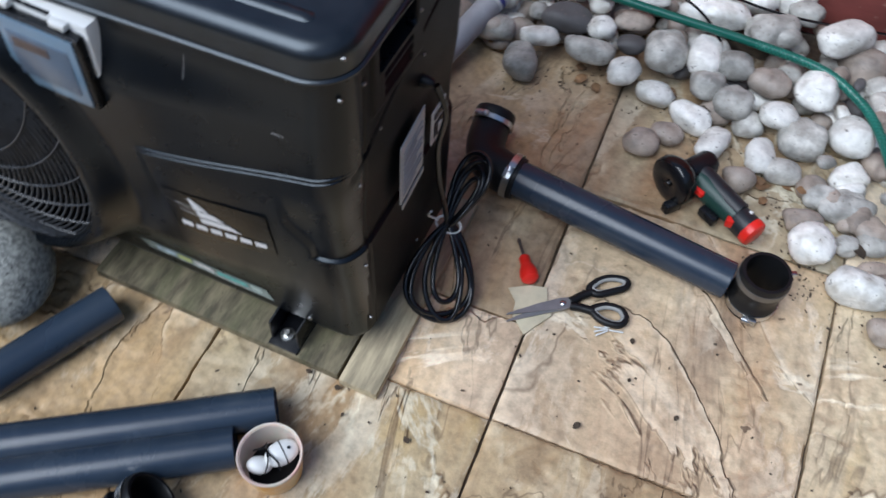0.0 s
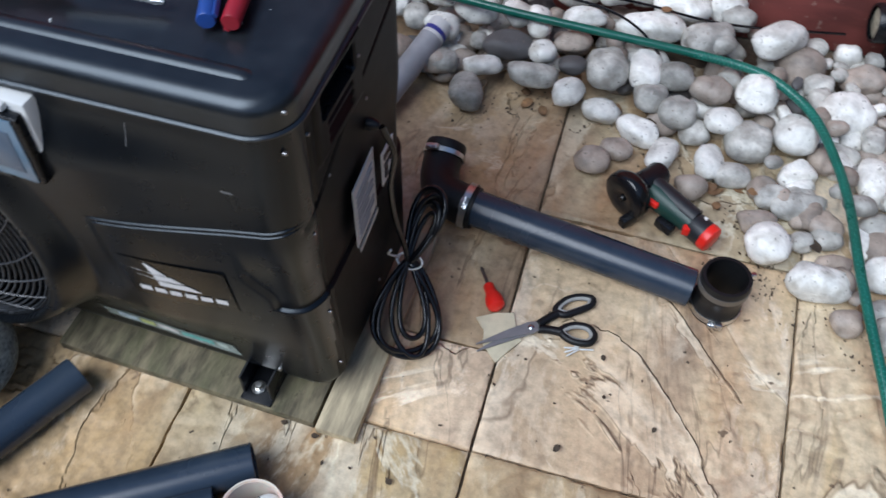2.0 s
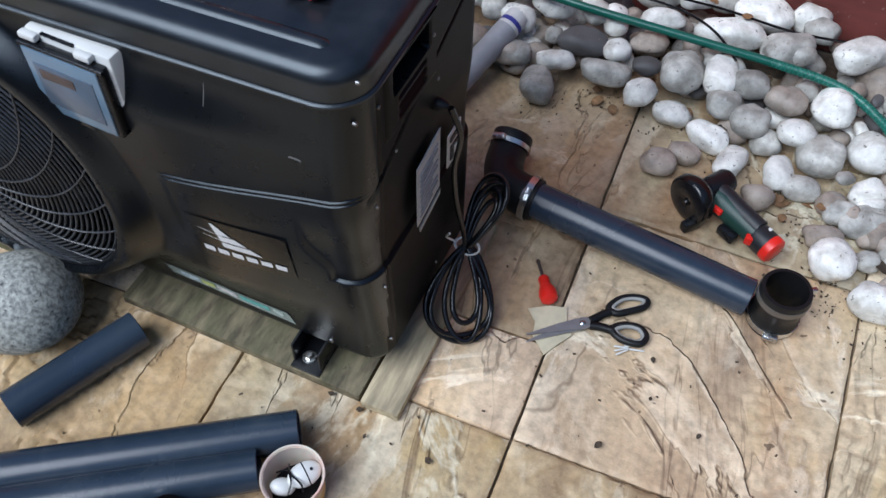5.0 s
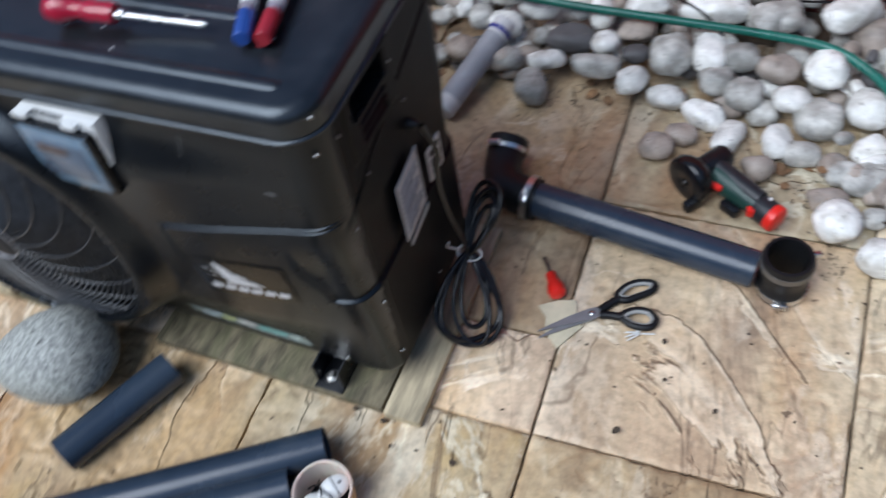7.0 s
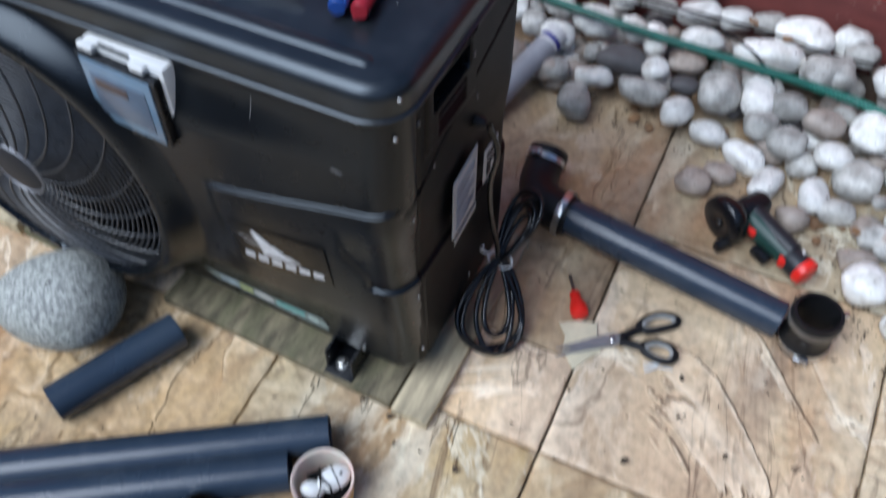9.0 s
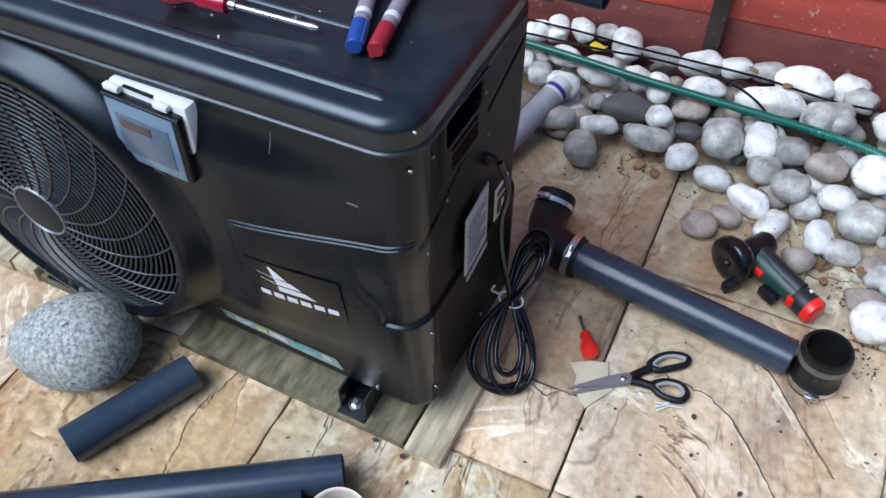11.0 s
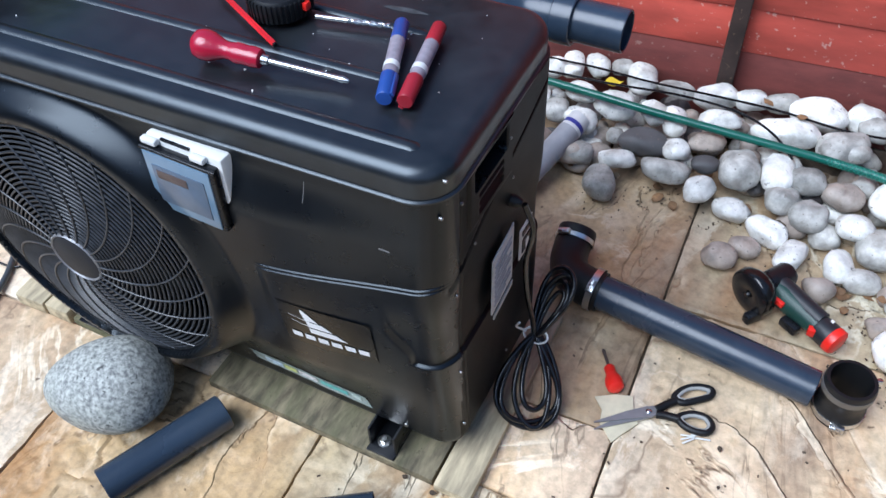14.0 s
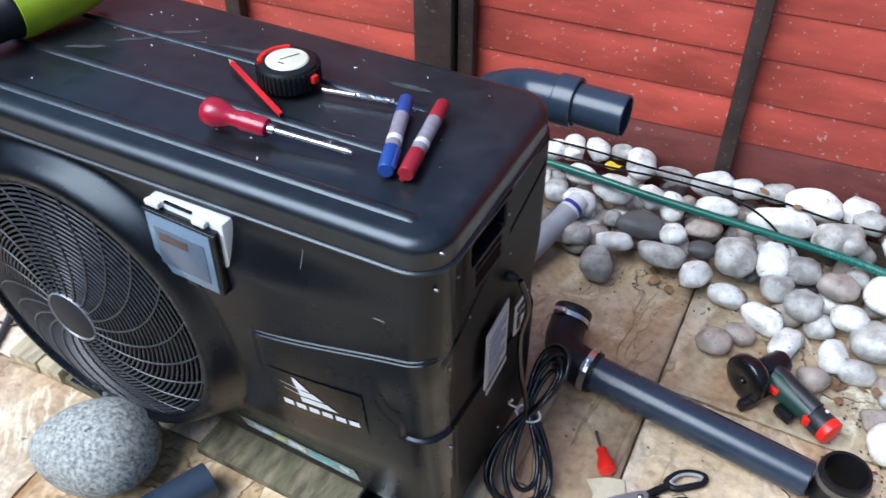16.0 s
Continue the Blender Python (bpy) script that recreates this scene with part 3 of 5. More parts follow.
# a leaning sail of three slats with two swept tails, and six bars beneath
for xa, xb, za, zb, xc, xd in ((-0.183, -0.131, 0.2795, 0.2905, -0.1455, -0.1835), (-0.1835, -0.149, 0.2930, 0.3050, -0.163, -0.1855), (-0.186, -0.167, 0.3070, 0.3290, -0.1865, -0.1905)):
    part("white_slat", decal_front([(xa, za), (xb, za), (xc, zb), (xd, zb)], 0.0016, (8, 4)), WHITE_INK, panel, "white slanted slat of the emblem")
for za, xa in ((0.2935, -0.206), (0.3055, -0.210)):
    part("swept_tail", decal_front([(xa, za + 0.006), (-0.180, za - 0.0005), (-0.180, za + 0.0008), (xa, za + 0.0068)], 0.0017, (8, 1)), WHITE_INK, panel)
for k in range(6):
    x0 = -0.213 + k * 0.0190
    part("white_bar", decal_front([(x0, 0.2605), (x0 + 0.0145, 0.2605), (x0 + 0.0145, 0.2715), (x0, 0.2715)], 0.0016, (4, 3)), WHITE_INK, panel)
strip = part("sticker_strip", decal_front([(-0.335, 0.088), (-0.133, 0.082), (-0.142, 0.108), (-0.345, 0.110)], 0.001, (24, 3)), material("grey_green_foil", (0.30, 0.36, 0.33), 0.25, vary=0.2, scale=40), pump, "worn reflective sticker strip in grey green")
for xa, xb, colr in ((-0.318, -0.286, (0.5, 0.62, 0.68)), (-0.284, -0.262, (0.45, 0.5, 0.16)), (-0.258, -0.226, (0.62, 0.62, 0.6)), (-0.220, -0.172, (0.12, 0.42, 0.38)), (-0.166, -0.150, (0.45, 0.55, 0.5))):
    part("printed_patch", decal_front([(xa, 0.092), (xb, 0.091), (xb, 0.103), (xa, 0.104)], 0.0016, (4, 2)), material("foil_patch", colr, 0.3, vary=0.25, scale=120), strip)
SCRATCH = material("pale_scratch", (0.16, 0.16, 0.16), 0.7)
part("scratch", decal_front([(-0.164, 0.496), (-0.1633, 0.496), (-0.1595, 0.540), (-0.1602, 0.540)], 0.0008, (1, 10)), SCRATCH, pump)
part("scratch", decal_front([(-0.072, 0.478), (-0.058, 0.476), (-0.058, 0.4785), (-0.070, 0.4805)], 0.0008, (3, 1)), SCRATCH, pump)
# end panel stickers and screws
def decal_side(y0, y1, z0, z1, lift, skew=0.0):
    bm = bmesh.new()
    g = []
    for i in range(9):
        row = []
        for j in range(9):
            y, z = y0 + (y1 - y0) * i / 8, z0 + (z1 - z0) * j / 8 + skew * i / 8
            row.append(bm.verts.new((PX1 + 0.0072 + lift, y, z)))
        g.append(row)
    for i in range(8):
        for j in range(8):
            bm.faces.new((g[i][j], g[i + 1][j], g[i + 1][j + 1], g[i][j + 1]))
    ex = bmesh.ops.extrude_face_region(bm, geom=bm.faces[:])
    for v in ex["geom"]:
        if isinstance(v, bmesh.types.BMVert):
            v.co.x -= 0.0016
    return bm


PRINT = material("grey_print", (0.36, 0.36, 0.365), 0.6)
label = part("rating_label", decal_side(0.098, 0.162, 0.268, 0.372, 0.0005, 0.012), material("silver_label", (0.50, 0.50, 0.50), 0.45, vary=0.1), pump, "silver grey rating label")
for k in range(9):
    part("print_bar", decal_side(0.104, 0.104 + (0.05 if k % 3 else 0.035), 0.279 + 0.0095 * k, 0.282 + 0.0095 * k, 0.0022, 0.009), PRINT, label)
warn = part("warning_label", decal_side(0.186, 0.226, 0.288, 0.345, 0.0005, 0.0), WHITE_PL, pump, "white warning label with a black mark")
part("black_mark", decal_side(0.193, 0.219, 0.297, 0.322, 0.0022), BLACK2, warn)
part("black_mark", decal_side(0.192, 0.220, 0.330, 0.338, 0.0022), BLACK2, warn)
part("white_flash", decal_side(0.202, 0.210, 0.300, 0.316, 0.0034), WHITE_PL, warn)
part("barcode_strip", decal_side(0.105, 0.165, 0.250, 0.259, 0.0005, 0.012), material("pale_label", (0.42, 0.42, 0.40), 0.5), pump, "pale barcode strip")
SCREW = material("dull_screw", (0.28, 0.28, 0.28), 0.45, 1.0)
for sy, sz in ((0.002, 0.583), (-0.004, 0.535), (0.030, 0.530), (0.150, 0.530), (0.170, 0.452), (0.062, 0.438), (0.014, 0.395), (0.020, 0.235), (0.028, 0.10), (0.17, 0.10)):
    sx = side_x(sy, min(sz, 0.5))
    part("screw", lathe([(0, 0.0016), (0.0013, 0.0014), (0.0021, 0.0008), (0.0023, 0), (0.0023, -0.003)], T((sx + 0.0004, sy, sz)) @ rot("Y", 90), 16), SCREW, pump, "small bright screw head")
part("screw", lathe([(0, 0.0032), (0.003, 0.0024), (0.0036, 0), (0.0036, -0.004)], T((-0.078, skin(-0.078, 0.075), 0.075)) @ rot("X", 90), 16), STEEL, pump, "small bright screw head")
part("cable_gland", lathe([(0.0, 0.009), (0.004, 0.009), (0.006, 0.006), (0.008, 0.0), (0.008, -0.010)], T((PX1 + 0.006, 0.168, 0.415)) @ rot("Y", 90), 20), RUBBER, pump)
# feet
for fx in (-0.108, -0.672):
    foot = part("foot_bracket", box((0.046, 0.085, 0.004), T((fx, 0.011, 0.0205)), 0.001), BLACK2, pump, "black steel foot bracket")
    part("bracket_side", box((0.004, 0.06, 0.042), T((fx + 0.021, 0.008, 0.0435)), 0.001), BLACK2, foot)
    part("bracket_side", box((0.004, 0.06, 0.042), T((fx - 0.021, 0.008, 0.0435)), 0.001), BLACK2, foot)
    part("washer", lathe([(0, 0.002), (0.010, 0.002), (0.0108, 0.001), (0.0108, 0)], T((fx - 0.004, -0.009, 0.0226)), 24), STEEL, foot, "steel washer")
    part("bolt_head", lathe([(0, 0.007), (0.005, 0.007), (0.0062, 0.005), (0.0062, 0)], T((fx - 0.004, -0.009, 0.0245)), 6), STEEL, foot, "hexagonal bolt head")
part("base_tray", box((0.745, 0.25, 0.046), T((-0.405, 0.165, 0.0415)), 0.003), BLACK2, pump)

# ---------------------------------------------------------------- timber under the pump
single("plywood_sheet", box((0.402, 0.36, 0.017), T((-0.2215, 0.147, 0.0095)), 0.0012), PLY, "mossy weathered plywood sheet under the pump", "plywood")
single("plywood_offcut", box((0.105, 0.34, 0.017), T((-0.655, 0.138, 0.0095)) @ rot("Z", -1), 0.0015), PLY, "green stained plywood offcut under the pump foot", "plywood")
single("timber_batten", box((0.058, 0.37, 0.017), T((0.0115, 0.147, 0.0095)) @ rot("Z", 0.5), 0.002), BATTEN, "pale weathered timber batten lying on the paving", "timber", "timber battens")
single("timber_batten", box((0.050, 0.33, 0.030), T((-0.742, 0.130, 0.016)), 0.003), BATTEN, "weathered timber batten beneath the pump", "timber", "timber battens")
single("timber_batten", box((0.062, 0.35, 0.028), T((-0.808, 0.137, 0.0155)) @ rot("Z", 2), 0.003), BATTEN, "thin weathered timber batten beside the pump", "timber", "timber battens")

# ---------------------------------------------------------------- pipes
PR = 0.0285


def loose_pipe(length, a, b, label):
    mid = (Vector(a) + Vector(b)) / 2
    t = thing("pvc_pipe", (mid.x, mid.y, 0.001), label, "pipe", "loose pipes")
    part("pipe_wall", hollow(length, PR, 0.003, along(a, b)), GREY_PVC, t)
    n = (Vector(b) - Vector(a)).normalized()
    # solid near-black rod paints the shade inside the pipe
    part("bore", sweep([Vector(a) + n * 0.02, Vector(a) + n * (length - 0.02)], PR - 0.0032, 32), SHADE_BLACK, t, "near-black rod standing for the shade inside the pipe")


loose_pipe(0.95, (-0.066, -0.116, PR + 0.001), (-0.48, -0.395, PR + 0.001), "long dark grey plastic pipe lying on the paving")
loose_pipe(0.95, (-0.086, -0.186, PR + 0.001), (-0.453, -0.434, PR + 0.001), "long dark grey plastic pipe beside another pipe")
loose_pipe(0.199, (-0.357, -0.074, PR + 0.001), (-0.438, -0.256, PR + 0.001), "short dark grey plastic pipe offcut by the boulder")


def hose_clamp(parent, m, r, w=0.011):
    band = part("clamp_band", lathe([(r, -w / 2), (r + 0.0012, -w / 2), (r + 0.0012, w / 2), (r, w / 2)], m, 48, closed=True), STEEL, parent, "steel hose clamp")
    part("clamp_screw", lathe([(0, -0.012), (0.004, -0.012), (0.0045, -0.004), (0.006, -0.003), (0.006, 0.006), (0, 0.006)], m @ T((r + 0.005, 0, 0)) @ rot("X", 90), 12), STEEL, band)
    part("screw_housing", box((0.008, 0.018, w + 0.002), m @ T((r + 0.004, 0.006, 0)), 0.0015), STEEL, band)


JA, JB = Vector((0.052, 0.389, 0.046)), Vector((0.441, 0.3535, PR + 0.0025))
joined = thing("pipe_assembly", (0.25, 0.36, 0.001), "grey plastic pipe with black rubber elbow on the paving", "pipe")
part("pipe_wall", hollow((JB - JA).length, PR + 0.0015, 0.003, along(JA, JB)), GREY_PVC, joined)
elb = part("elbow", sweep(spline([(0.085, 0.386, 0.044), (0.056, 0.389, 0.044), (0.026, 0.403, 0.042), (0.009, 0.431, 0.043), (0.003, 0.464, 0.050), (0.002, 0.480, 0.055)]), lambda t: 0.0345 - 0.003 * t, 36), RUBBER, joined, "black rubber elbow")
MA = along((0.072, 0.3872, 0.0445), (0.441, 0.3535, 0.031)) @ rot("Z", 120)
hose_clamp(joined, MA, 0.0365)
MB = along((0.003, 0.472, 0.052), (0.001, 0.504, 0.066))
hose_clamp(joined, MB @ rot("Z", 60), 0.0345, 0.008)
part("elbow_mouth", lathe([(0.0265, 0.0), (0.0325, 0.0), (0.034, 0.003), (0.034, 0.014), (0.033, 0.017), (0.028, 0.017), (0.0265, 0.014)], MB @ T((0, 0, 0.004)), 40, closed=True), RUBBER, joined)
# near-black disc paints the shade in the elbow's mouth
part("dark_mouth", lathe([(0, 0.0), (0.030, 0.0), (0.030, 0.002), (0, 0.002)], MB @ T((0, 0, 0.016)), 32), SHADE_BLACK, joined)

coupler = thing("rubber_coupling", (0.481, 0.352, 0.001), "black rubber pipe coupling standing upright on the paving", "coupling")
CM = T((0.481, 0.352, 0.001)) @ rot("X", 1) @ rot("Z", 30)
part("sleeve", lathe([(0.031, 0.0), (0.036, 0.0), (0.0375, 0.003), (0.0375, 0.024), (0.035, 0.028), (0.035, 0.050), (0.0375, 0.054), (0.0375, 0.080), (0.036, 0.084), (0.031, 0.084), (0.030, 0.080), (0.030, 0.003)], CM, 56, closed=True), RUBBER, coupler)
hose_clamp(coupler, CM @ T((0, 0, 0.013)) @ rot("Z", -120), 0.0378)
part("clamp_band", lathe([(0.0376, 0.062), (0.0388, 0.062), (0.0388, 0.073), (0.0376, 0.073)], CM, 48, closed=True), material("dull_steel", (0.20, 0.19, 0.175), 0.5, 0.8), coupler, "dull steel clamp band")
part("clamp_screw", box((0.018, 0.008, 0.009), CM @ rot("Z", 5) @ T((0.043, 0, 0.067)), 0.002), STEEL, coupler)

# outlet behind the pump
outlet = thing("outlet_pipe", (-0.06, 0.36, 0.535), "grey plastic elbow and pipe stub on the pump's back", "pipe")
OZ = 0.515
part("elbow", sweep(spline([(-0.135, 0.29, OZ), (-0.135, 0.35, OZ), (-0.127, 0.395, OZ), (-0.095, 0.424, OZ), (-0.045, 0.430, OZ), (-0.03, 0.430, OZ)]), 0.0325, 36), GREY_PVC, outlet)
part("socket_collar", hollow(0.030, 0.0365, 0.006, along((-0.048, 0.430, OZ), (0.08, 0.431, OZ))), GREY_PVC, outlet)
part("pipe_wall", hollow(0.088, 0.0295, 0.003, along((-0.035, 0.430, OZ), (0.08, 0.431, OZ))), GREY_PVC, outlet)

# loose rubber fittings
bend = thing("rubber_elbow", (-0.145, -0.335, 0.001), "black rubber pipe elbow with a steel clamp", "coupling", "rubber fittings")
EM = along((-0.152, -0.318, 0.036), (-0.128, -0.288, 0.066))
part("bend", sweep(spline([(-0.150, -0.43, 0.037), (-0.160, -0.385, 0.037), (-0.160, -0.345, 0.040), (-0.150, -0.318, 0.050)]), 0.036, 32), RUBBER, bend)
part("mouth_ring", lathe([(0.030, 0.0), (0.036, 0.0), (0.0375, 0.004), (0.0375, 0.028), (0.0355, 0.031), (0.0315, 0.031), (0.030, 0.028)], EM @ T((0, 0, 0.01)), 40, closed=True), RUBBER, bend)
# shade inside the mouth, painted as a near-black disc
part("dark_mouth", lathe([(0, 0), (0.031, 0), (0.031, 0.002), (0, 0.002)], EM @ T((0, 0, 0.014)), 32), SHADE_BLACK, bend)
hose_clamp(bend, EM @ T((0, 0, 0.026)) @ rot("Z", 180), 0.038, 0.012)
bend2 = thing("rubber_coupling", (-0.086, -0.345, 0.001), "black rubber pipe coupling lying beside the elbow", "coupling", "rubber fittings")
EM2 = along((-0.082, -0.388, 0.040), (-0.076, -0.340, 0.062))
part("sleeve", lathe([(0.029, 0.0), (0.036, 0.0), (0.0375, 0.004), (0.0375, 0.046), (0.036, 0.050), (0.031, 0.050), (0.029, 0.046)], EM2, 44, closed=True), RUBBER, bend2)
# near-black disc for the shade inside the sleeve
part("dark_mouth", lathe([(0, 0), (0.031, 0), (0.031, 0.002), (0, 0.002)], EM2 @ T((0, 0, 0.006)), 32), SHADE_BLACK, bend2)
tag = part("clamp_band", lathe([(0.0377, 0.030), (0.0389, 0.030), (0.0389, 0.040), (0.0377, 0.040)], EM2, 44, closed=True), STEEL, bend2)
part("paper_tag", box((0.052, 0.016, 0.001), T((-0.055, -0.296, 0.056)) @ rot("Z", 16) @ rot("X", 30), 0.0003), material("white_tag", (0.6, 0.6, 0.58), 0.6), tag, "white paper tag")
part("tag_end", box((0.016, 0.0165, 0.0016), T((-0.030, -0.2955, 0.056)) @ rot("Z", 16) @ rot("X", 30), 0.0003), material("blue_tag", (0.05, 0.22, 0.40), 0.6), tag, "blue end of the tag")

# ---------------------------------------------------------------- boulder and pebbles
def stone_mesh(seed, sub=3, rough=0.26, bumps=1.0):
    bm = bmesh.new()
    bmesh.ops.create_icosphere(bm, subdivisions=sub, radius=1.0)
    o = Vector((seed * 7.3, seed * 3.1, seed * 1.9))
    for v in bm.verts:
        p = v.co.copy()
        k = 1 + rough * noise.noise(p * bumps + o) + 0.07 * noise.noise(p * 2.4 + o)
        v.co = Vector([math.copysign(abs(c) ** 0.88, c) for c in p]) * k
    me = bpy.data.meshes.new("stone")
    bm.to_mesh(me)
    bm.free()
    me.polygons.foreach_set("use_smooth", [True] * len(me.polygons))
    return me


bm = bmesh.new()
bmesh.ops.create_icosphere(bm, subdivisions=5, radius=1.0)
for v in bm.verts:
    p = v.co.copy()
    k = 1 + 0.06 * noise.noise(p * 1.2 + Vector((3, 1, 0))) + 0.008 * noise.noise(p * 9)
    egg = 1 + 0.20 * p.x
    v.co = Vector((p.x * 0.096, p.y * 0.076 * egg, p.z * (0.074 * egg if p.z > 0 else 0.064))) * k
bm.transform(T((-0.524, -0.128, 0.064)) @ rot("Z", 30))
single("boulder", bm, GRANITE, "rounded speckled grey granite boulder on the paving", "boulder")

PEB = {}
for mat in (PEB_WHITE, PEB_GREY, PEB_BROWN, PEB_DARK):
    for k in range(6):
        me = stone_mesh(len(PEB) + 1)
        me.materials.append(mat)
        PEB[mat.name, k] = me
KINDS = {"white": PEB_WHITE, "grey": PEB_GREY, "brown": PEB_BROWN, "dark": PEB_DARK}
placed = []


def pebble(kind, x, y, a, b, turn=0.0, z=None, h=None, tilt=0.0):
    """One rounded stone: half length a, half width b, half height h."""
    h = h or 0.42 * (a + b)
    i = len(placed)
    ob = new("pebble", PEB[KINDS[kind].name, i * 5 % 6])
    zz = h * 0.93 if z is None else z
    ob.matrix_world = T((x, y, zz)) @ rot("Z", turn) @ rot("Y", tilt) @ Matrix.Diagonal((a, b, h, 1))
    placed.append((x, y, zz, max(a, b)))
    return tagged(ob, {"white": "smooth white rounded garden pebble", "grey": "smooth grey rounded garden pebble", "brown": "smooth brown rounded garden pebble", "dark": "smooth charcoal grey rounded garden pebble"}[kind], "pebble", "garden pebbles")


EDGE = [(-0.7, 0.62), (-0.03, 0.638), (0.133, 0.718), (0.272, 0.654), (0.407, 0.623), (0.481, 0.565), (0.518, 0.476), (0.593, 0.429), (0.664, 0.383), (0.748, 0.345), (1.3, 0.25)]


def edge_y(x):
    """Front edge of the pebble bed."""
    for (xa, ya), (xb, yb) in zip(EDGE, EDGE[1:]):
        if x <= xb:
            return ya + (yb - ya) * (x - xa) / (xb - xa)
    return EDGE[-1][1]


# stones that can be told apart along the path
pebble("grey", -0.017, 0.658, 0.033, 0.035, 18, z=0.026, h=0.028)
pebble("dark", 0.032, 0.763, 0.047, 0.028, 7, z=0.064, h=0.024)
pebble("white", -0.003, 0.714, 0.034, 0.021, 24, z=0.047, h=0.018)
pebble("grey", 0.091, 0.720, 0.046, 0.025, 5, z=0.049, h=0.021)
pebble("white", 0.097, 0.766, 0.028, 0.024, 17, z=0.066, h=0.020)
pebble("grey", -0.077, 0.707, 0.031, 0.025, 18, z=0.044, h=0.021)
pebble("white", 0.163, 0.702, 0.034, 0.027, 69, z=0.043, h=0.023)
pebble("grey", 0.217, 0.761, 0.043, 0.037, -79, z=0.064, h=0.031)
pebble("white", 0.283, 0.777, 0.043, 0.030, -85, z=0.070, h=0.026)
pebble("dark", 0.156, 0.753, 0.026, 0.020, 17, z=0.061, h=0.017)
pebble("white", 0.228, 0.698, 0.036, 0.024, -6, z=0.020, h=0.021)
pebble("brown", 0.236, 0.574, 0.029, 0.025, 16, z=0.020, h=0.021)
pebble("brown", 0.272, 0.616, 0.029, 0.022, -8, z=0.017, h=0.018)
pebble("white", 0.299, 0.670, 0.038, 0.026, -24, z=0.021, h=0.022)
pebble("white", 0.351, 0.626, 0.039, 0.024, 75, z=0.020, h=0.021)
pebble("grey", 0.306, 0.728, 0.030, 0.028, 15, z=0.052, h=0.024)
pebble("grey", 0.338, 0.777, 0.032, 0.028, 18, z=0.070, h=0.024)
pebble("grey", 0.360, 0.712, 0.035, 0.032, 16, z=0.046, h=0.027)
pebble("brown", 0.404, 0.765, 0.036, 0.028, -13, z=0.065, h=0.024)
pebble("grey", 0.395, 0.699, 0.027, 0.025, 17, z=0.020, h=0.021)
pebble("white", 0.428, 0.635, 0.035, 0.026, -77, z=0.021, h=0.022)
pebble("brown", 0.407, 0.571, 0.027, 0.023, 17, z=0.018, h=0.019)
pebble("white", 0.439, 0.714, 0.035, 0.027, -7, z=0.047, h=0.023)
pebble("grey", 0.489, 0.695, 0.041, 0.039, 17, z=0.032, h=0.033)
pebble("white", 0.483, 0.776, 0.041, 0.038, -15, z=0.069, h=0.032)
pebble("grey", 0.380, 0.869, 0.049, 0.031, 16, z=0.090, h=0.026)
pebble("white", 0.503, 0.911, 0.052, 0.035, 47, z=0.090, h=0.030)
pebble("brown", 0.550, 0.902, 0.044, 0.042, 18, z=0.045, h=0.036)
pebble("grey", 0.472, 0.621, 0.031, 0.024, 15, z=0.019, h=0.020)
pebble("brown", 0.523, 0.605, 0.024, 0.022, 20, z=0.018, h=0.019)
pebble("white", 0.562, 0.720, 0.041, 0.037, -6, z=0.045, h=0.032)
pebble("white", 0.577, 0.652, 0.032, 0.027, 36, z=0.022, h=0.023)
pebble("grey", 0.583, 0.582, 0.051, 0.024, 16, z=0.020, h=0.021)
pebble("brown", 0.521, 0.534, 0.032, 0.020, 18, z=0.016, h=0.017)
pebble("white", 0.545, 0.481, 0.038, 0.036, 16, z=0.029, h=0.031)
pebble("white", 0.625, 0.433, 0.051, 0.031, 2, z=0.025, h=0.027)
pebble("brown", 0.598, 0.561, 0.023, 0.017, 15, z=0.013, h=0.014)
pebble("grey", 0.635, 0.535, 0.025, 0.023, 18, z=0.018, h=0.019)
pebble("grey", 0.596, 0.514, 0.020, 0.018, 17, z=0.015, h=0.015)
pebble("white", 0.643, 0.805, 0.050, 0.040, 25, z=0.045, h=0.034)
pebble("white", 0.703, 0.670, 0.052, 0.033, -88, z=0.027, h=0.028)
pebble("brown", 0.731, 0.564, 0.032, 0.025, -90, z=0.020, h=0.021)
pebble("white", 0.727, 0.480, 0.044, 0.031, 28, z=0.025, h=0.026)
pebble("white", 0.692, 0.540, 0.029, 0.022, -87, z=0.018, h=0.018)
pebble("grey", 0.692, 0.755, 0.029, 0.020, -90, z=0.045, h=0.017)
pebble("brown", 0.727, 0.850, 0.030, 0.028, 18, z=0.045, h=0.024)
pebble("white", 0.642, 0.699, 0.029, 0.024, -87, z=0.020, h=0.021)
pebble("grey", 0.591, 0.866, 0.029, 0.025, 21, z=0.045, h=0.021)
pebble("brown", 0.669, 0.906, 0.041, 0.031, 17, z=0.045, h=0.026)
pebble("grey", 0.740, 0.370, 0.034, 0.027, -81, z=0.022, h=0.023)
pebble("brown", 0.650, 0.486, 0.031, 0.016, 15, z=0.013, h=0.014)
pebble("grey", 0.724, 0.413, 0.030, 0.021, 16, z=0.017, h=0.017)
pebble("brown", 0.675, 0.377, 0.024, 0.022, 15, z=0.018, h=0.019)
pebble("white", 0.637, 0.970, 0.027, 0.023, 17, z=0.045, h=0.020)
pebble("brown", 0.741, 0.748, 0.045, 0.031, -84, z=0.045, h=0.026)
pebble("grey", 0.598, 0.822, 0.034, 0.021, -81, z=0.045, h=0.018)
pebble("brown", -0.171, 0.710, 0.032, 0.026, 18, z=0.046, h=0.022)
pebble("white", -0.169, 0.909, 0.036, 0.025, -71, z=0.090, h=0.021)
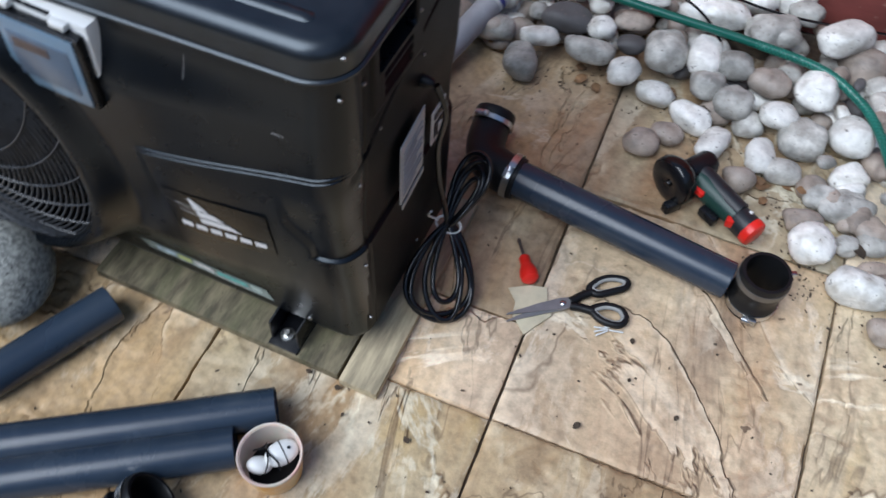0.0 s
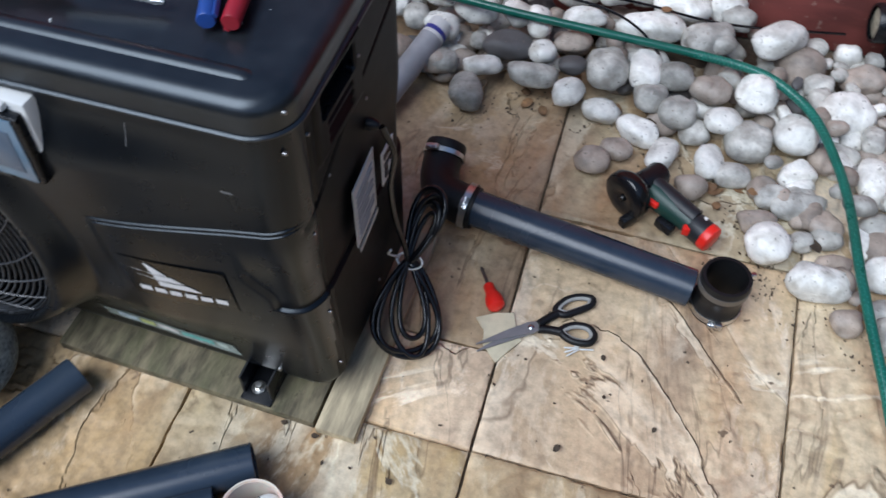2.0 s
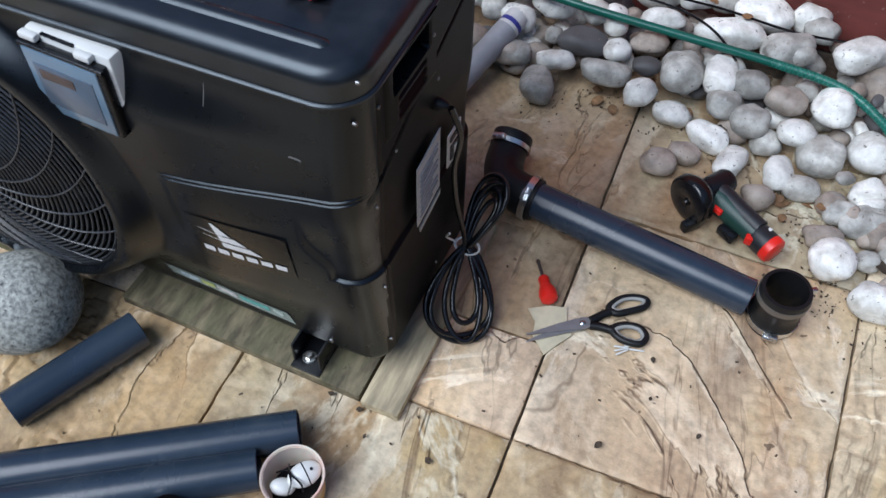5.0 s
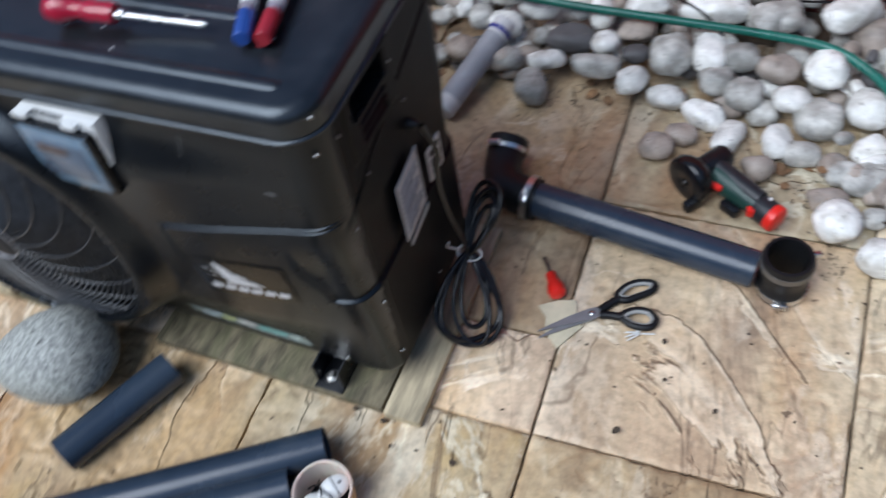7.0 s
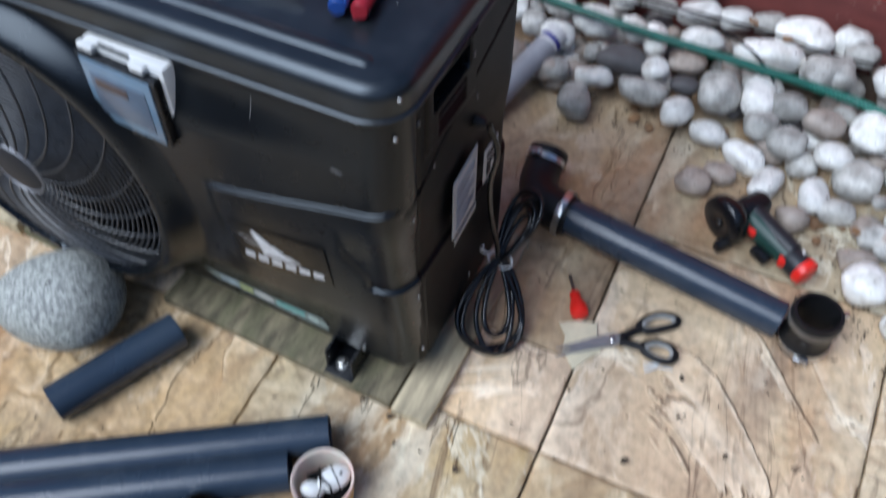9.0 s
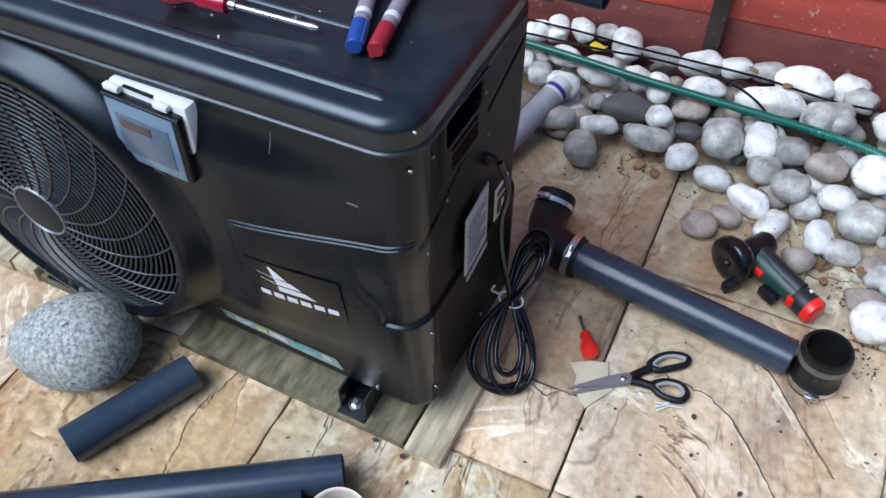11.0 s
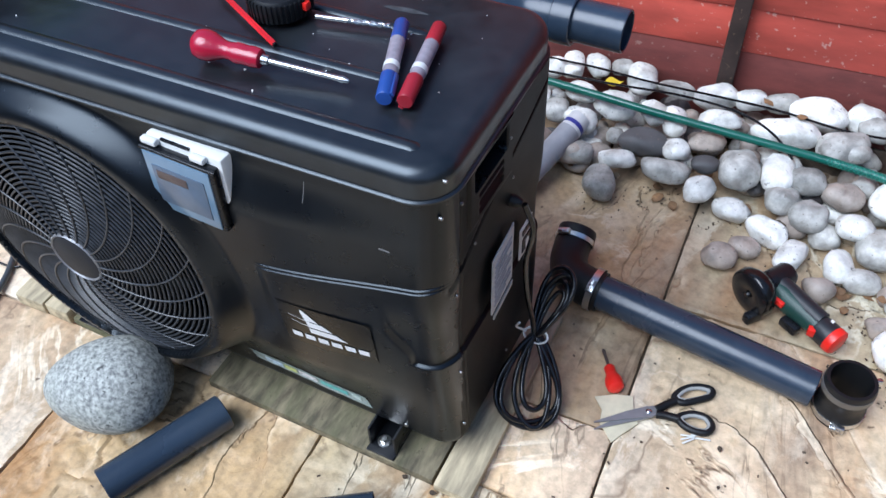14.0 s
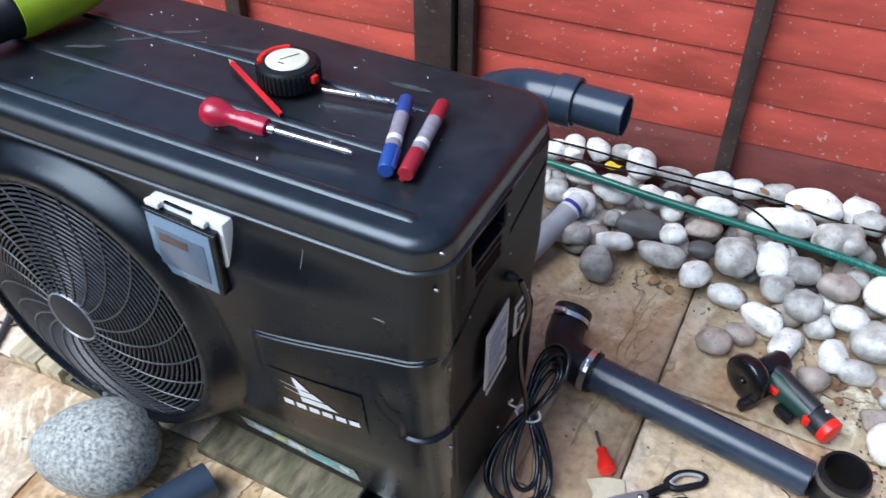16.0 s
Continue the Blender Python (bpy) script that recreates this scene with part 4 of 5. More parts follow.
pebble("white", -0.122, 0.928, 0.032, 0.024, -63, z=0.090, h=0.020)
pebble("white", -0.026, 0.923, 0.038, 0.032, -69, z=0.090, h=0.027)
pebble("white", -0.201, 0.885, 0.031, 0.025, 58, z=0.090, h=0.021)
pebble("white", 0.126, 0.928, 0.043, 0.027, 30, z=0.090, h=0.023)
pebble("white", 0.192, 0.943, 0.031, 0.025, 28, z=0.090, h=0.021)
pebble("grey", 0.249, 0.960, 0.032, 0.023, 27, z=0.090, h=0.019)
pebble("white", 0.322, 0.952, 0.058, 0.038, 2, z=0.090, h=0.032)
pebble("white", 0.401, 0.975, 0.035, 0.031, -7, z=0.090, h=0.026)
pebble("white", 0.153, 0.855, 0.044, 0.022, 19, z=0.090, h=0.019)
pebble("white", 0.274, 0.872, 0.060, 0.030, 15, z=0.090, h=0.026)
pebble("grey", 0.379, 0.868, 0.053, 0.030, 42, z=0.090, h=0.025)
pebble("white", -0.048, 0.830, 0.041, 0.031, 11, z=0.079, h=0.024)
pebble("white", 0.030, 0.826, 0.030, 0.025, -58, z=0.089, h=0.021)
pebble("white", 0.072, 0.821, 0.036, 0.024, -73, z=0.087, h=0.021)
pebble("white", -0.120, 0.828, 0.037, 0.023, 3, z=0.090, h=0.020)
pebble("white", -0.102, 0.773, 0.034, 0.026, -16, z=0.069, h=0.022)
pebble("grey", -0.154, 0.778, 0.026, 0.025, 27, z=0.071, h=0.022)
pebble("white", -0.194, 0.796, 0.030, 0.021, -67, z=0.077, h=0.018)
pebble("brown", -0.087, 0.703, 0.036, 0.022, 27, z=0.043, h=0.019)
pebble("brown", 0.144, 0.796, 0.033, 0.020, 27, z=0.077, h=0.017)
pebble("grey", 0.049, 0.915, 0.042, 0.017, 3, z=0.090, h=0.015)
pebble("grey", -0.071, 0.944, 0.026, 0.019, 27, z=0.090, h=0.016)
pebble("grey", 0.423, 0.948, 0.033, 0.024, -8, z=0.090, h=0.020)
pebble("brown", -0.218, 0.809, 0.026, 0.019, -47, z=0.082, h=0.016)

# the rest of the bed, filled in between and beyond
rng = random.Random(5)
own_count = len(placed)
for attempt in range(9000):
    x, y = rng.uniform(-0.75, 1.25), rng.uniform(0.2, 0.97)
    seen = -0.25 < x < 0.8
    if y < edge_y(x) + (0.045 if seen else 0.03) or y > 0.955 + 0.08 * x:
        continue
    a = rng.uniform(0.014, 0.030) if seen else rng.uniform(0.026, 0.05)
    b = a * rng.uniform(0.65, 0.92)
    pile = 0.045 * smooth01(edge_y(x) + 0.02, edge_y(x) + 0.16, y) if seen else 0.02
    if any(math.hypot(x - p[0], y - p[1]) < 0.80 * (a + p[3]) for p in placed):
        continue
    pebble(rng.choice(["white"] * 3 + ["grey"] * 5 + ["brown"] * 5 + ["dark"]), x, y, a, b, rng.uniform(0, 180), z=0.75 * b + pile, h=0.8 * b, tilt=rng.uniform(-15, 15))
    if len(placed) > own_count + 200:
        break
# small stones under the pile
for attempt in range(900):
    x, y = rng.uniform(-0.25, 0.8), rng.uniform(0.3, 0.97)
    if y < edge_y(x) + 0.06 or y > 0.955 + 0.08 * x or len(placed) > own_count + 290:
        continue
    a = rng.uniform(0.022, 0.034)
    pebble(rng.choice(["grey", "brown", "brown", "dark", "white"]), x, y, a, a * 0.8, rng.uniform(0, 180), z=0.02, h=0.02)

# ---------------------------------------------------------------- hose, cables
BLACK_CABLE = material("black_cable", (0.005, 0.005, 0.006), 0.24, vary=0.1, bump=0.0)
hose = thing("garden_hose", (0.2, 0.83, 0.08), "dark green braided garden hose lying over the pebbles", "hose")
part("hose_tube", sweep(spline([(-0.62, 0.83, 0.09), (-0.40, 0.82, 0.095), (-0.222, 0.810, 0.110), (-0.090, 0.801, 0.115), (0.031, 0.795, 0.115), (0.199, 0.803, 0.107), (0.356, 0.811, 0.099), (0.470, 0.805, 0.095), (0.537, 0.775, 0.088), (0.590, 0.718, 0.081), (0.642, 0.588, 0.074), (0.676, 0.415, 0.069), (0.722, 0.265, 0.042), (0.755, 0.18, 0.018), (0.83, 0.02, 0.010), (0.95, -0.2, 0.010)]), 0.0078, 16), HOSE, hose)
HOSE_RUN = spline([(0.356, 0.811, 0.099), (0.470, 0.805, 0.095), (0.537, 0.775, 0.088), (0.590, 0.718, 0.081), (0.642, 0.588, 0.074), (0.676, 0.415, 0.069), (0.722, 0.265, 0.042), (0.755, 0.18, 0.018), (0.83, 0.02, 0.010)], 40)
BRAID = material("pale_green_thread", (0.03, 0.20, 0.15), 0.4, vary=0.1, bump=0.0)
for hand in (1, -1):
    for phase in range(4):
        up, gone, strand = Vector((0, 0, 1)), 0.0, []
        for i, q in enumerate(HOSE_RUN[:-1]):
            d = (HOSE_RUN[i + 1] - q).normalized()
            gone += (HOSE_RUN[i + 1] - q).length
            side = d.cross(up).normalized()
            over = side.cross(d)
            a = hand * 2 * math.pi * gone / 0.030 + phase * math.pi / 2
            strand.append(q + 0.0076 * (math.cos(a) * over + math.sin(a) * side))
        part("braid_thread", sweep(strand, 0.0007, 4), BRAID, hose, "thin paler green woven thread")
for k, pts in enumerate(([(-0.50, 0.90, 0.10), (-0.251, 0.885, 0.11), (-0.12, 0.886, 0.115), (0.001, 0.885, 0.115), (0.127, 0.893, 0.115), (0.247, 0.898, 0.115), (0.364, 0.893, 0.112), (0.46, 0.92, 0.10), (0.62, 0.99, 0.075)], [(-0.48, 0.83, 0.09), (-0.23, 0.838, 0.11), (-0.069, 0.847, 0.115), (0.066, 0.867, 0.115), (0.178, 0.866, 0.112), (0.25, 0.84, 0.105), (0.30, 0.80, 0.09)])):
    single("garden_cable", sweep(spline(pts), 0.0024, 8), BLACK_CABLE, "thin black outdoor cable trailing over the pebbles", "cable", "garden cables")

coil = thing("power_cable", (0.045, 0.18, 0.005), "coiled black power cable tied in a figure of eight", "cable")
part("lead", sweep(spline([(0.022, 0.168, 0.415), (0.034, 0.172, 0.37), (0.024, 0.180, 0.30), (0.024, 0.192, 0.22), (0.030, 0.205, 0.15), (0.032, 0.214, 0.10)]), 0.0040, 12), BLACK_CABLE, coil)
TIE = Vector((0.034, 0.215, 0.10))


def cable_loop(down, side, length, width, bulge, wob):
    pts = []
    for i in range(37):
        t = 2 * math.pi * i / 36
        out = (1 - math.cos(t)) / 2
        sway = math.sin(t) * (0.35 + 0.65 * out)
        pts.append(TIE + Vector(down) * (out * length) + Vector(side) * (sway * width) + Vector((bulge * out, wob * math.sin(2 * t), 0.4 * bulge * out)))
    return pts


for k in range(4):
    part("upper_loop", sweep(cable_loop((0.014, 0.078, 0.072), (0.030, -0.008, 0.004), (1.05, 0.96, 0.84, 0.70)[k], (1.1, 0.85, 0.7, 0.4)[k], 0.003 * k, (0.004, -0.004, 0.005, 0.0)[k]), 0.0041, 12, caps=True), BLACK_CABLE, coil)
    part("lower_loop", sweep(cable_loop((0.030, -0.108, -0.084), (0.040, 0.020, -0.014), (1.0, 0.94, 0.98, 0.80)[k], (1.5, 1.28, 0.86, 0.55)[k], 0.004 * k, (0.004, -0.006, 0.008, -0.003)[k]), 0.0041, 12, caps=True), BLACK_CABLE, coil)
part("cable_tie", sweep([Vector((0.034, 0.215, 0.10)) + Vector((0.019 * math.cos(a), 0.010 * math.sin(a), 0.006 * math.sin(a))) for a in [2 * math.pi * i / 24 for i in range(24)]], 0.0026, 8, closed=True, flat=0.6), WHITE_PL, coil, "white plastic cable tie")
part("tie_tail", sweep(spline([(0.018, 0.214, 0.104), (0.008, 0.200, 0.125), (0.016, 0.190, 0.15)]), 0.0018, 8), WHITE_PL, coil, "white loose end of the tie")

for pts, r in (([(-1.05, 0.22, 0.006), (-0.985, 0.12, 0.006), (-0.925, 0.04, 0.006), (-0.893, -0.02, 0.006), (-0.888, -0.07, 0.006), (-0.912, -0.12, 0.006), (-0.98, -0.17, 0.006), (-1.1, -0.2, 0.006)], 0.006), ([(-1.0, 0.10, 0.004), (-0.92, 0.075, 0.004), (-0.885, 0.05, 0.004), (-0.905, 0.02, 0.004), (-0.97, 0.015, 0.004)], 0.0022)):
    single("floor_cable", sweep(spline(pts), r, 10), material("grey_cable", (0.05, 0.06, 0.065), 0.35) if r > 0.004 else BLACK_CABLE, "dark cable lying loose on the paving", "cable", "floor cables")

# ---------------------------------------------------------------- tools on the pump
TOP = ZT + 0.0035
RED = material("glossy_red_plastic", (0.38, 0.012, 0.035), 0.22, vary=0.12, spec=0.6)
BRIGHT_RED = material("bright_red_plastic", (0.72, 0.02, 0.012), 0.35, vary=0.08)
BLUE = material("blue_plastic", (0.018, 0.06, 0.25), 0.4, vary=0.1)
CLEAR_GREY = material("frosted_barrel", (0.27, 0.24, 0.27), 0.4, vary=0.15, scale=90)

drv = thing("screwdriver", (-0.27, 0.085, TOP), "screwdriver with a glossy dark red handle on the lid", "screwdriver")
DA, DB = Vector((-0.338, 0.049, TOP + 0.0175)), Vector((-0.149, 0.072, TOP + 0.006))
M = along(DA, DB)
part("handle", lathe([(0, -0.002), (0.008, 0.0), (0.0155, 0.006), (0.0178, 0.014), (0.0170, 0.023), (0.0130, 0.033), (0.0098, 0.042), (0.0100, 0.048), (0.0122, 0.056), (0.0112, 0.066), (0.0120, 0.076), (0.0108, 0.084), (0.008, 0.086), (0, 0.086)], M, 32), RED, drv, "glossy dark red bulbous handle")
part("ferrule", lathe([(0, 0.085), (0.0060, 0.085), (0.0055, 0.094), (0, 0.094)], M, 20), STEEL, drv)
part("shank", lathe([(0, 0.093), (0.0032, 0.093), (0.0032, 0.176), (0.0042, 0.182), (0.0022, 0.190), (0, 0.190)], M, 16), STEEL, drv)


def marker(a, b, cap, barrel, label, clip):
    a, b = Vector(a), Vector(b)
    t = thing("marker_pen", ((a.x + b.x) / 2, (a.y + b.y) / 2, TOP), label, "marker pen", "marker pens")
    m = along(a, b)
    n = (b - a).length
    part("cap", lathe([(0, 0.0), (0.0082, 0.0005), (0.0092, 0.002), (0.0094, 0.040), (0, 0.040)], m, 28), cap, t)
    part("barrel", lathe([(0, 0.040), (0.0086, 0.040), (0.0088, n * 0.74), (0, n * 0.74)], m, 28), barrel, t, "frosted grey barrel with worn print")
    part("end_plug", lathe([(0, n * 0.74), (0.0088, n * 0.74), (0.0086, n - 0.002), (0.0076, n), (0, n)], m, 28), cap, t)
    part("print_band", lathe([(0.0089, n * 0.36), (0.00905, n * 0.36), (0.00905, n * 0.42), (0.0089, n * 0.42)], m, 28, closed=True), WHITE_PL, t)
    part("clip", box((0.003, 0.006, 0.036), m @ rot("Z", clip) @ T((0.0105, 0, 0.019)), 0.001), cap, t)


marker((-0.098, 0.056, TOP + 0.0095), (-0.149, 0.190, TOP + 0.0095), BLUE, CLEAR_GREY, "blue whiteboard marker with a grey barrel on the lid", 150)
marker((-0.076, 0.061, TOP + 0.0095), (-0.106, 0.201, TOP + 0.0095), material("marker_red", (0.33, 0.014, 0.025), 0.4), CLEAR_GREY, "red whiteboard marker with a grey barrel on the lid", -60)

bit = thing("drill_bit", (-0.222, 0.195, TOP), "silver twist drill bit lying on the lid", "drill bit")
BA, BB = Vector((-0.254, 0.168, TOP + 0.0036)), Vector((-0.162, 0.186, TOP + 0.0036))
m = along(BA, BB)
part("shank", lathe([(0, 0), (0.0030, 0.0005), (0.0032, 0.042), (0, 0.042)], m, 16), STEEL, bit)
for ph in (0, 180):
    part("flute", sweep([m @ (rot("Z", ph + 1000 * t) @ Vector((0.0017, 0, 0.040 + 0.053 * t))) for t in [i / 40 for i in range(41)]], 0.0019, 8), STEEL, bit)

pencil = thing("pencil", (-0.347, 0.15, TOP), "red lacquered carpenter pencil lying on the lid", "pencil")
m = along((-0.400, 0.171, TOP + 0.004), (-0.264, 0.098, TOP + 0.004))
part("shaft", lathe([(0, 0.012), (0.0038, 0.012), (0.0038, 0.152), (0.003, 0.1535), (0, 0.1535)], m, 6), material("red_lacquer", (0.55, 0.015, 0.02), 0.3), pencil)
part("tip", lathe([(0, 0.0), (0.0008, 0.001), (0.0036, 0.0125), (0, 0.0125)], m, 10), BATTEN, pencil, "sharpened wooden tip")
part("end_dip", lathe([(0, 0.1536), (0.0031, 0.1536), (0.0028, 0.1552), (0, 0.1552)], m, 8), BLACK2, pencil)

tape = thing("tape_measure", (-0.306, 0.172, TOP), "round tape measure with black rubber rim and cream face", "tape measure")
m = T((-0.303, 0.168, TOP + 0.001)) @ rot("Z", 20) @ Matrix.Diagonal((1, 1, 0.84, 1))
part("case", lathe([(0, 0), (0.034, 0.0), (0.038, 0.004), (0.0385, 0.016), (0.0385, 0.028), (0.035, 0.034), (0.027, 0.036), (0, 0.036)], m, 48), RUBBER, tape)
for i in range(40):
    part("tread", box((0.003, 0.0032, 0.028), m @ rot("Z", 9 * i) @ T((0.0383, 0, 0.017)), 0.0008), RUBBER, tape)
part("face", lathe([(0, 0.0385), (0.025, 0.0378), (0.0265, 0.036), (0, 0.036)], m, 40), material("cream_label", (0.72, 0.68, 0.52), 0.5), tape, "cream round label")
part("face_bar", box((0.026, 0.0016, 0.0006), m @ T((0.002, 0.004, 0.0386)) @ rot("Z", 40)), BLACK2, tape)
part("face_bar", box((0.008, 0.0016, 0.0006), m @ T((-0.004, -0.012, 0.0386)) @ rot("Z", -20)), BLACK2, tape)
part("red_trim", sweep([m @ Vector((0.0335 * math.cos(a), 0.0335 * math.sin(a), 0.0345)) for a in [radians(100 + 3 * i) for i in range(34)]], 0.0035, 8), BRIGHT_RED, tape, "red trim arc")
part("red_button", box((0.008, 0.010, 0.012), m @ rot("Z", -25) @ T((0.0405, 0, 0.020)), 0.002), BRIGHT_RED, tape, "red lock button")

LIME = material("lime_plastic", (0.36, 0.50, 0.015), 0.4, vary=0.12)
tool = thing("cordless_tool", (-0.68, 0.12, TOP), "lime green cordless tool with a black nose on the lid", "power tool")
m = along((-0.700, 0.030, TOP + 0.034), (-0.665, 0.200, TOP + 0.036))
part("nose", lathe([(0, -0.004), (0.018, -0.003), (0.026, 0.0), (0.030, 0.012), (0.031, 0.050), (0.034, 0.054), (0.034, 0.062), (0, 0.062)], m, 36), RUBBER, tool, "black ribbed nose")
part("housing", lathe([(0.028, 0.060), (0.036, 0.062), (0.038, 0.075), (0.036, 0.15), (0.030, 0.19), (0, 0.195)], m, 36), LIME, tool, "lime green housing")
part("dark_vent", box((0.005, 0.012, 0.03), m @ T((0.036, 0.004, 0.09)), 0.002), BLACK2, tool)

# ---------------------------------------------------------------- on the paving
sc = thing("scissors", (0.23, 0.22, 0.001), "steel scissors with black and grey plastic handles, open", "scissors")
PV = Vector((0.2245, 0.220, 0.008))


def blade(tip, w, z):
    d = Vector(tip) - PV
    d.z = 0
    a = math.degrees(math.atan2(d.y, d.x))
    n = d.length
    bm = bmesh.new()
    prof = [(-0.020, -w * 0.5), (0.0, -w * 0.75), (n * 0.4, -w * 0.6), (n, -0.0008), (n, 0.0008), (n * 0.4, w * 0.45), (0.0, w * 0.75), (-0.020, w * 0.6)]
    f = bm.faces.new([bm.verts.new((x, y, 0)) for x, y in prof])
    ex = bmesh.ops.extrude_face_region(bm, geom=[f])
    for v in ex["geom"]:
        if isinstance(v, bmesh.types.BMVert):
            v.co.z += 0.0018
    bm.transform(T((PV.x, PV.y, z)) @ rot("Z", a))
    return bm


GREY_STEEL = material("scissor_steel", (0.30, 0.30, 0.30), 0.4, 0.55, vary=0.15)
part("blade", blade((0.159, 0.156, 0), 0.013, 0.0055), GREY_STEEL, sc)
part("blade", blade((0.155, 0.166, 0), 0.013, 0.0078), GREY_STEEL, sc)
part("pivot", lathe([(0, 0.003), (0.003, 0.0026), (0.0046, 0.001), (0.0046, 0)], T((PV.x, PV.y, 0.0096)), 20), STEEL, sc)
GREY_SOFT = material("grey_soft_grip", (0.30, 0.30, 0.28), 0.6)
for pts, neck in (
    ([(0.252, 0.262), (0.262, 0.284), (0.280, 0.297), (0.300, 0.300), (0.301, 0.287), (0.283, 0.270), (0.266, 0.258)], [(0.234, 0.229), (0.245, 0.244), (0.256, 0.257)]),
    ([(0.268, 0.229), (0.284, 0.244), (0.306, 0.247), (0.318, 0.236), (0.314, 0.222), (0.297, 0.217), (0.280, 0.219)], [(0.236, 0.221), (0.252, 0.225), (0.271, 0.227)]),
):
    loop = part("handle", sweep(spline([(x, y, 0.009) for x, y in pts], closed=True), 0.0056, 12, closed=True), RUBBER, sc, "black plastic handle loop")
    c = Vector((sum(p[0] for p in pts) / 7, sum(p[1] for p in pts) / 7, 0.009))
    part("grip_lining", sweep(spline([c + (Vector((x, y, 0.0105)) - c) * 0.82 for x, y in pts], closed=True), 0.0036, 10, closed=True), GREY_SOFT, loop, "grey soft lining")
    part("handle_arm", sweep(spline([(x, y, 0.0085) for x, y in neck]), 0.0066, 12), RUBBER, loop)

stub = thing("stubby_screwdriver", (0.15, 0.26, 0.001), "small screwdriver with a bright red handle on the paving", "screwdriver")
m = along((0.168, 0.232, 0.0145), (0.121, 0.303, 0.008)) @ Matrix.Diagonal((1.04, 1.04, 0.84, 1))
part("handle", lathe([(0, 0), (0.008, 0.001), (0.0128, 0.006), (0.0138, 0.015), (0.0128, 0.026), (0.0095, 0.035), (0.0082, 0.042), (0.0086, 0.054), (0.0070, 0.057), (0, 0.057)], m, 28), BRIGHT_RED, stub)
part("shank", lathe([(0, 0.056), (0.0024, 0.056), (0.0024, 0.092), (0.003, 0.096), (0.0015, 0.101), (0, 0.101)], m, 12), material("dull_shank", (0.16, 0.14, 0.12), 0.45, 0.9), stub, "dull steel shank")

bm = bmesh.new()
f = bm.faces.new([bm.verts.new((x, y, 0.0035)) for x, y in ((0.140, 0.214), (0.168, 0.232), (0.193, 0.240), (0.203, 0.214), (0.216, 0.196), (0.200, 0.168), (0.190, 0.148), (0.163, 0.172), (0.158, 0.196))])
ex = bmesh.ops.extrude_face_region(bm, geom=[f])
for v in ex["geom"]:
    if isinstance(v, bmesh.types.BMVert):
        v.co.z -= 0.0025
single("sandpaper_sheet", bm, material("pale_sandpaper", (0.60, 0.54, 0.38), 0.85, bump=0.3, bscale=500), "torn pale yellow sandpaper sheet under the scissors", "sandpaper", smooth=False)
rs = random.Random(8)
for k in range(5):
    single("plastic_sliver", box((0.022, 0.0025, 0.002), T((0.298 + rs.uniform(-0.01, 0.014), 0.200 + 0.004 * k, 0.004)) @ rot("Z", rs.uniform(5, 50)), 0.0006), WHITE_PL, "thin white plastic sliver on the paving", "offcut", "plastic slivers")

# angle grinder
GREEN_T = material("dark_green_plastic", (0.010, 0.042, 0.033), 0.42, vary=0.12)
DARK_T = material("charcoal_grip", (0.012, 0.014, 0.017), 0.45)
gr = thing("angle_grinder", (0.38, 0.53, 0.001), "small cordless angle grinder, dark green with red accents", "angle grinder")
G0, G1 = Vector((0.334, 0.532, 0.038)), Vector((0.452, 0.460, 0.031))
m = along(G0, G1)
L = (G1 - G0).length
part("motor_body", lathe([(0, -0.008), (0.020, -0.006), (0.0235, 0.004), (0.024, 0.03), (0.0225, 0.055), (0.020, 0.08), (0.0195, L - 0.032), (0, L - 0.032)], m, 32), GREEN_T, gr)
grip = part("upper_grip", sweep([m @ Vector((0.0, 0.0, z)) + Vector((0.002, 0.004, 0.008)) for z in (0.012, 0.03, 0.055, 0.08, L - 0.034)], lambda t: 0.0185 - 0.002 * t, 24), DARK_T, gr, "charcoal rubber grip")
part("battery_collar", lathe([(0, L - 0.034), (0.0215, L - 0.034), (0.0225, L - 0.030), (0.0225, L - 0.006), (0, L - 0.006)], m, 32), DARK_T, gr)
part("battery", lathe([(0, L - 0.008), (0.0225, L - 0.008), (0.0232, L - 0.004), (0.0225, L + 0.005), (0.018, L + 0.008), (0, L + 0.008)], m, 32), BRIGHT_RED, gr, "red battery end")
part("white_sticker", box((0.016, 0.006, 0.001), m @ T((0.0, 0.0, L - 0.022)) @ Matrix.Translation((0.004, 0.021, 0)) @ rot("X", 80) @ rot("Y", 0)), WHITE_PL, gr)
part("battery_latch", box((0.012, 0.012, 0.016), T(m @ Vector((0, 0, L - 0.026)) + Vector((-0.016, -0.014, 0.004))), 0.002), BRIGHT_RED, gr, "red battery latch")
part("switch", box((0.028, 0.009, 0.011), T(m @ Vector((0, 0, 0.03)) + Vector((-0.009, -0.0225, 0.006))) @ rot("Z", -30), 0.003), BRIGHT_RED, gr, "red switch paddle")
part("vent_block", box((0.034, 0.016, 0.018), T(m @ Vector((0, 0, 0.072)) + Vector((-0.014, -0.02, -0.018))) @ rot("Z", -30), 0.004), BLACK2, gr)
H0, H1 = Vector((0.350, 0.552, 0.046)), Vector((0.303, 0.484, 0.044))
mh = along(H0, H1)
head = part("gear_head", lathe([(0, -0.012), (0.018, -0.011), (0.022, -0.004), (0.022, 0.045), (0.019, 0.062), (0.014, 0.066), (0, 0.066)], mh, 32), BLACK2, gr, "black gear head")
part("green_cheek", box((0.03, 0.028, 0.03), T((0.344, 0.536, 0.038)) @ rot("Z", 50), 0.008, 3), GREEN_T, gr)
